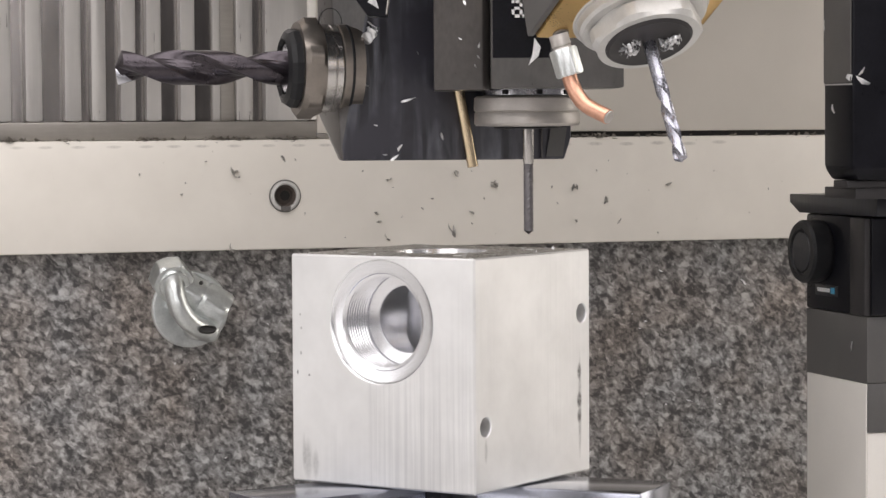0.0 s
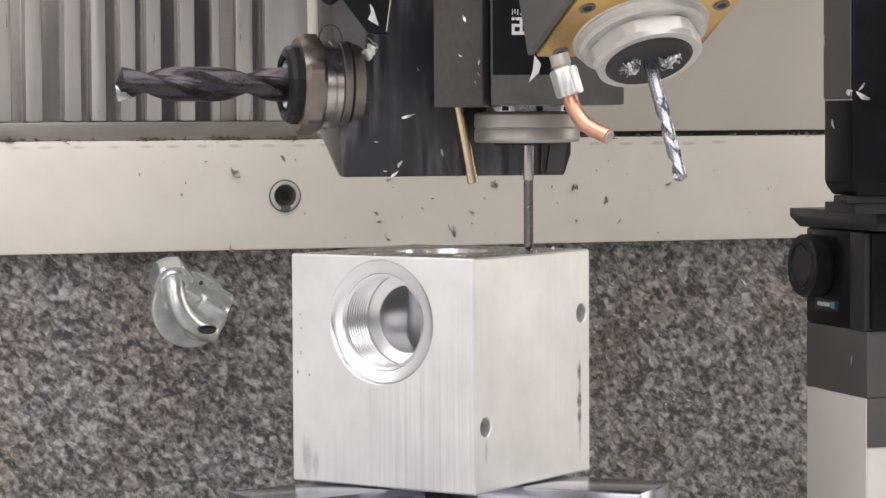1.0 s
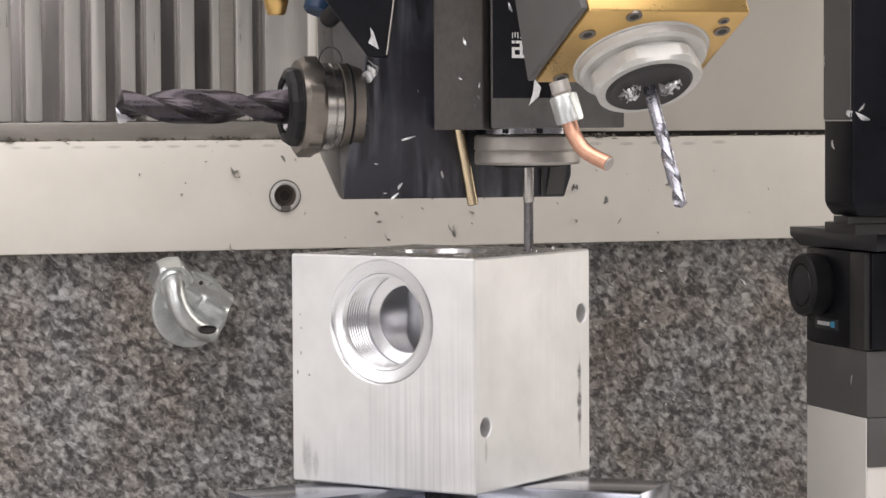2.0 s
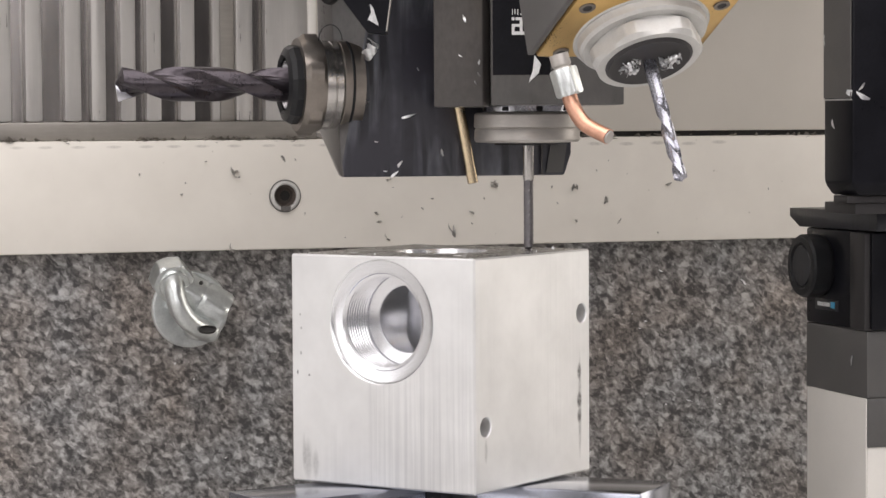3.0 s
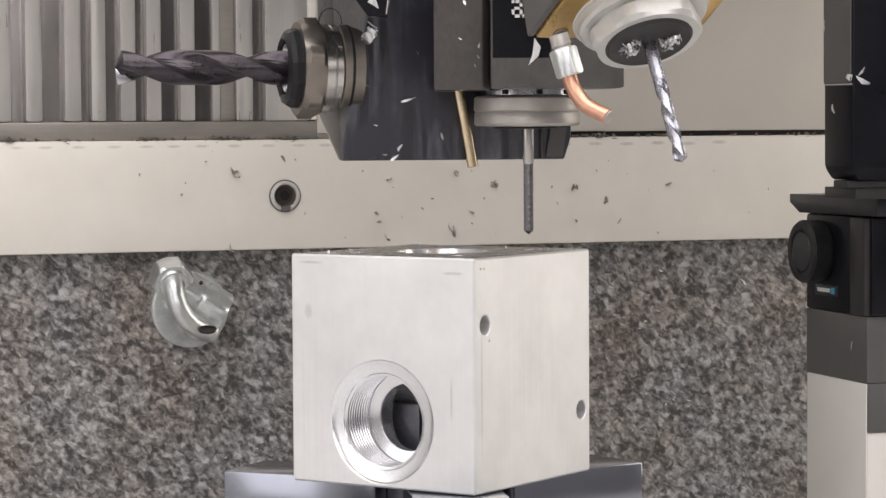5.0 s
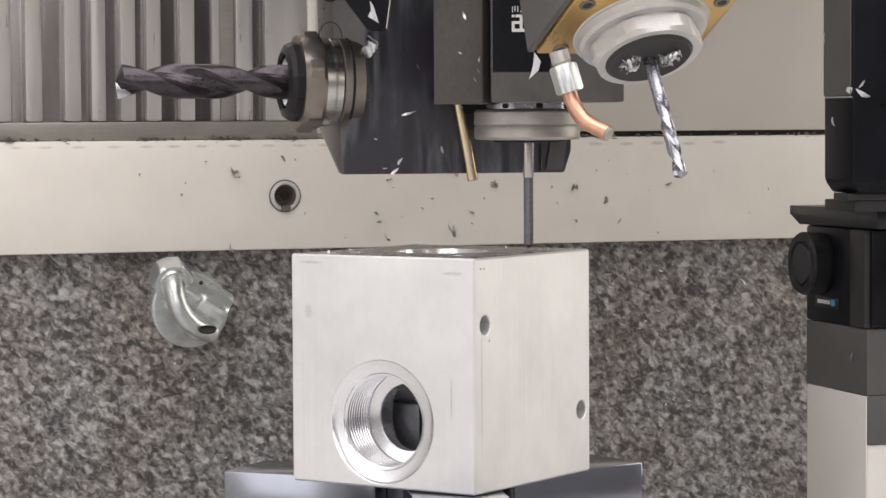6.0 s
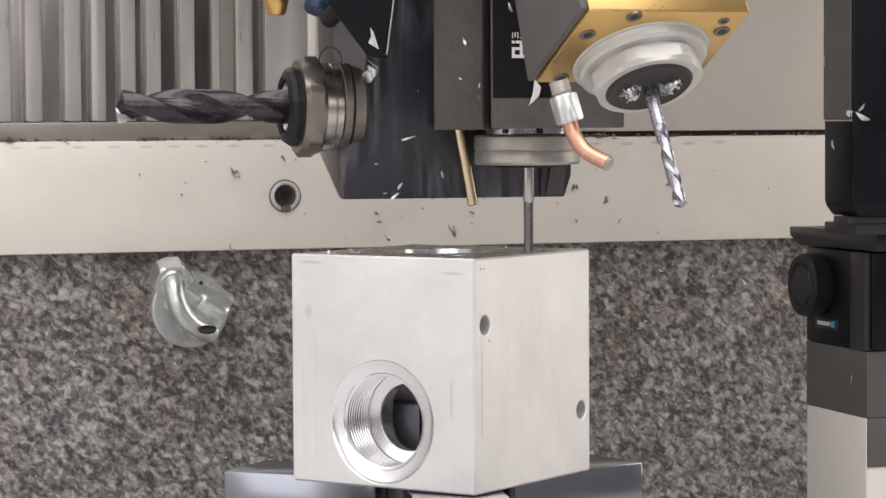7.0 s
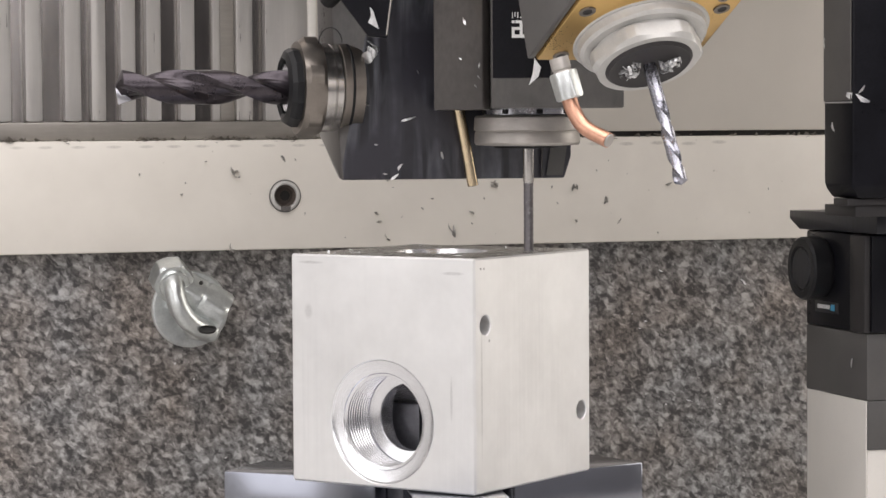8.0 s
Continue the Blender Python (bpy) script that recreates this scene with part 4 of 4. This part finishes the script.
# ---- gauge unit beside the turret ----
def gauge_unit():
    """Slide unit in line with the machine: x to the right, y back, its left flank on x = 0."""
    U = Matrix.Translation((0.211, 0.1349, 0)) @ Matrix.Rotation(radians(18), 4, "Z")
    t = thing("side_unit", U @ pose(0, 0, 0.06), "black slide column with a bracket, a round sensor and cream covers", "machine slide")
    part("column", hull([(x, y, z) for x, y in ((-0.0319, -0.0462), (0.07, -0.0462), (0.07, 0.03), (-0.0319, -0.0165)) for z in (0.134, 0.45)] + [(x, y, 0.1281) for x, y in ((-0.0270, -0.0440), (0.07, -0.0440), (0.07, 0.028), (-0.0290, -0.0195))], 0.0012), GLOSSBLACK, t, "glossy black column with rounded foot", U)
    part("column_cover", box((-0.0327, -0.0455, 0.1747), (-0.0320, -0.0172, 0.45), 0.0002), COVER, t, "dark grey flank cover", U)
    part("cover_edge", box((-0.0324, -0.0460, 0.1736), (-0.0319, -0.0172, 0.1743)), SILVER, t, "", U)
    part("tail_plate", box((-0.0312, -0.0400, 0.1245), (0.07, -0.0250, 0.1280), 0.0005), CHARCOAL, t, "", U)
    part("spacer", box((-0.0260, -0.0380, 0.1190), (0.07, -0.0050, 0.1244), 0.0005), CHARCOAL, t, "", U)
    part("bracket", hull([(x, y, z) for x in (0.0, 0.09) for y, z in ((-0.010, 0.1189), (0.0885, 0.1180), (0.0885, 0.1136), (0.0770, 0.1085), (-0.010, 0.1092))], 0.0005), BLACK, t, "dark grey bracket plate with a sloping end", U)
    hs = part("sensor_housing", box((0.0, 0.0170, 0.0592), (0.05, 0.0690, 0.1084), 0.0015), GLOSSBLACK, t, "black sensor housing", U)
    part("side_frame", box((-0.0016, 0.0, 0.0592), (0.05, 0.0166, 0.1082), 0.0012), CHARCOAL, t, "charcoal side frame", U)
    part("back_box", box((0.0012, -0.0030, 0.0600), (0.09, -0.0002, 0.1080), 0.0005), GLOSSBLACK, t, "black front plate", U)
    barrel = part("sensor_head", lathe(((0, 0.0), (0.0150, 0.0), (0.0158, 0.001), (0.0162, 0.003), (0.0162, 0.0105), (0.0152, 0.0120), (0.0120, 0.0122), (0.0112, 0.0110), (0, 0.0108)), 64), RUBBER, hs, "round black sensor head", U @ along((0.0, 0.0505, 0.0895), (-1, 0, 0)))
    part("window", lathe(((0, 0.0109), (0.0105, 0.0109), (0.0100, 0.0118), (0, 0.0120)), 48), BLACK, barrel, "dark glossy window", U @ along((0.0, 0.0505, 0.0895), (-1, 0, 0)))
    tag = part("maker_plate", box((-0.0006, 0.0310, 0.0668), (0.0001, 0.0570, 0.0724), 0.0002), BLACK, hs, "small plate with white and cyan print", U)
    for k in range(6):
        part("print_bar", box((-0.0009, 0.0400 + 0.0024 * k, 0.0688), (-0.0005, 0.0417 + 0.0024 * k, 0.0708)), MARK, tag, "", U)
    part("print_square", box((-0.0009, 0.0345, 0.0682), (-0.0005, 0.0386, 0.0714)), CYAN, tag, "cyan mark", U)
    part("grey_mount", box((0.0, 0.0, 0.0257), (0.09, 0.0685, 0.0590), 0.0006), GREY, t, "dark grey mounting block", U)
    part("front_step", box((0.0004, -0.0006, 0.0011), (0.09, 0.0400, 0.0256), 0.0005), GREY, t, "dark grey step", U)
    part("flank_cover", box((-0.0004, 0.0003, -0.155), (0.0003, 0.0665, 0.0255), 0.0002), WHITE, t, "cream painted cover", U)
    part("lower_body", box((0.0005, 0.0003, -0.155), (0.09, 0.0660, 0.0010), 0.0005), WHITE, t, "cream painted body", U)
    part("column_slide", box((-0.02, 0.0303, 0.30), (0.06, 0.33, 0.45), 0.002), DARK, t, "dark slide", U)
    rng = random.Random(5)
    spots = [(pose(-0.0275, -0.0470, 0.1785, 90, -70, 0), 0.009), (pose(-0.0285, -0.0474, 0.1756, 90, 20, 0), 0.012), (pose(-0.0328, -0.0190, 0.2020, 90, 70, 90), 0.006), (pose(-0.0325, -0.0280, 0.1620, 90, 75, 90), 0.005), (pose(-0.0008, 0.0150, 0.0430, 90, 60, 90), 0.006)]
    tagged(part("swarf", heap(spots, rng, 0.9, 0.35), FRESH, t, "bright metal chips", U), kind="stuff")
    return t


# ---- swarf ----
def swarf():
    rng = random.Random(21)
    spots = []
    # stuck to the beige strip
    seen = ((-0.1917, 0.1277, 3.4), (-0.1516, 0.1352, 3.4), (-0.1345, 0.1303, 6.9), (-0.1331, 0.1266, 4.8), (-0.1661, 0.1157, 4), (-0.1043, 0.1351, 3.4), (-0.0969, 0.135, 3), (-0.0459, 0.1036, 5.2), (-0.0442, 0.0991, 5.9), (-0.0386, 0.1241, 5.9),
            (-0.0389, 0.0877, 4.8), (-0.011, 0.1113, 4), (0.0023, 0.0907, 7.6), (0.0054, 0.127, 6.9), (0.0144, 0.1033, 5.9), (0.0284, 0.1212, 8.3), (0.0303, 0.1198, 6.9), (0.0819, 0.118, 6.9), (0.0808, 0.1152, 4), (0.0837, 0.0973, 6.2), (0.1018, 0.1089, 6.9),
            (0.1113, 0.094, 4), (0.1449, 0.119, 5.5), (0.1379, 0.0871, 3), (-0.136, 0.0829, 4.8), (0.0218, 0.1102, 3), (-0.0557, 0.1284, 3.4), (0.0662, 0.1165, 3), (0.0973, 0.1266, 3))
    for u, z, mm in seen:
        for k in range(2 if mm > 4.5 else 1):
            spots.append((WALL @ pose(u + rng.uniform(-1, 1) * 0.0006 * k, -0.0149, z - 0.0008 * k, 90 + rng.uniform(-25, 25), rng.uniform(50, 120), rng.uniform(-20, 20)), mm * 0.00125))
    for k in range(14):
        spots.append((WALL @ pose(rng.choice((rng.gauss(0.04, 0.06), rng.uniform(-0.25, 0.24))), -0.0147, rng.uniform(0.085, 0.144), 90, rng.uniform(0, 180), 0), rng.uniform(0.0008, 0.002)))
    solid("strip_swarf", heap(spots, rng, 1.5), SWARF, "grey chips stuck to the beige strip", "swarf", "stuff")
    spots = []
    # lying in the gap between the covers
    for u, spread, count in ((-0.267, 0.006, 26), (-0.184, 0.006, 30), (-0.140, 0.005, 20), (-0.128, 0.004, 16), (-0.0995, 0.007, 34), (-0.162, 0.012, 10), (-0.22, 0.02, 10), (0.078, 0.010, 30), (0.098, 0.006, 24), (0.143, 0.007, 24), (0.18, 0.03, 14), (0.235, 0.01, 8)):
        for k in range(count):
            spots.append((WALL @ pose(rng.gauss(u, spread), rng.uniform(-0.0130, -0.0105), 0.1471 + rng.uniform(0, 0.0016) * math.exp(-k / count), rng.uniform(-25, 25), rng.uniform(-14, 14), rng.uniform(0, 360)), rng.uniform(0.0025, 0.0065)))
    solid("gap_swarf", heap(spots, rng, 2.2, 0.6), OLDSWARF, "dark swarf lying along the gap", "swarf", "stuff")
    spots = []
    for k in range(46):
        spots.append((WALL @ pose(rng.uniform(-0.27, 0.28), -0.0008, rng.uniform(-0.07, 0.078), 90 + rng.uniform(-20, 20), rng.uniform(0, 360), 0), rng.uniform(0.0012, 0.005)))
    solid("bed_swarf", heap(spots, rng), FRESH, "fine bright chips on the speckled bed", "swarf", "stuff")


OLDSWARF = surface("old_oily_swarf", (0.24, 0.215, 0.185), 0.45, 0.3, 0.5, 300)
SWARF = surface("oily_swarf", (0.42, 0.40, 0.37), 0.45, 0.5, 0.5, 300)
turret_thing = turret()
work_drill = middle_spindle(turret_thing)
left_spindle(turret_thing)
slanted_spindle(turret_thing)
turret_chips(turret_thing)
side_thing = gauge_unit()
swarf()


# ---- what moves ----
def motions():
    # feed of the turret, in millimetres down from its rest
    feed = [(0.0, 0), (0.3, 0), (0.4, 0.1), (0.5, 0.4), (0.6, 1.1), (0.7, 2.2), (0.8, 3.9), (0.9, 5.6), (1.0, 7.3), (1.2, 10.8), (1.4, 13.9), (1.5, 15.3), (1.6, 16.2), (1.7, 16.7), (1.95, 17.2), (2.2, 16.9), (2.4, 15.6), (2.6, 13.6), (2.8, 10.9),
            (2.9, 9.1), (3.0, 7.3), (3.1, 5.7), (3.2, 4.0), (3.3, 2.6), (3.4, 1.4), (3.5, 0.6), (3.6, 0.3), (3.8, 0), (4.5, 0), (5.3, 0), (5.5, 0.6), (5.7, 2.1), (5.8, 3.1), (5.9, 4.3), (6.0, 6.1), (6.1, 7.7), (6.2, 9.4), (6.3, 11.1), (6.4, 12.8),
            (6.5, 14.4), (6.6, 15.4), (6.7, 16.3), (6.8, 16.8), (6.9, 17.05), (7.0, 17.2), (7.2, 17.0), (7.4, 16.6), (7.5, 16.2), (7.6, 15.0), (7.7, 13.8), (7.8, 12.2), (7.9, 10.5), (8.0, 8.6)]
    for ob, heading in ((turret_thing, 0), (side_thing, 18)):
        x, y, z = ob.location
        walk(ob, [(t, pose(x, y, z - d / 1000, 0, 0, heading)) for t, d in feed])
    x, y, z = work_drill.location
    walk(work_drill, [(k / 30, pose(x, y, z, 0, 0, -76 * k)) for k in range(241)])
    turn = [(0.0, 56.57), (3.85, 56.57), (3.95, 55.6), (4.0, 52.25), (4.1, 32.5), (4.2, -4.1), (4.2333, -33), (4.2667, -68), (4.3, -100.2), (4.3333, -113.5), (4.3667, -120.5), (4.4, -123.1), (4.5, -123.43), (8.0, -123.43)]
    for ob in (chuck_thing, block_thing):
        x, y, z = ob.location
        walk(ob, [(t, pose(x, y, z, 0, 0, a)) for t, a in turn])


motions()
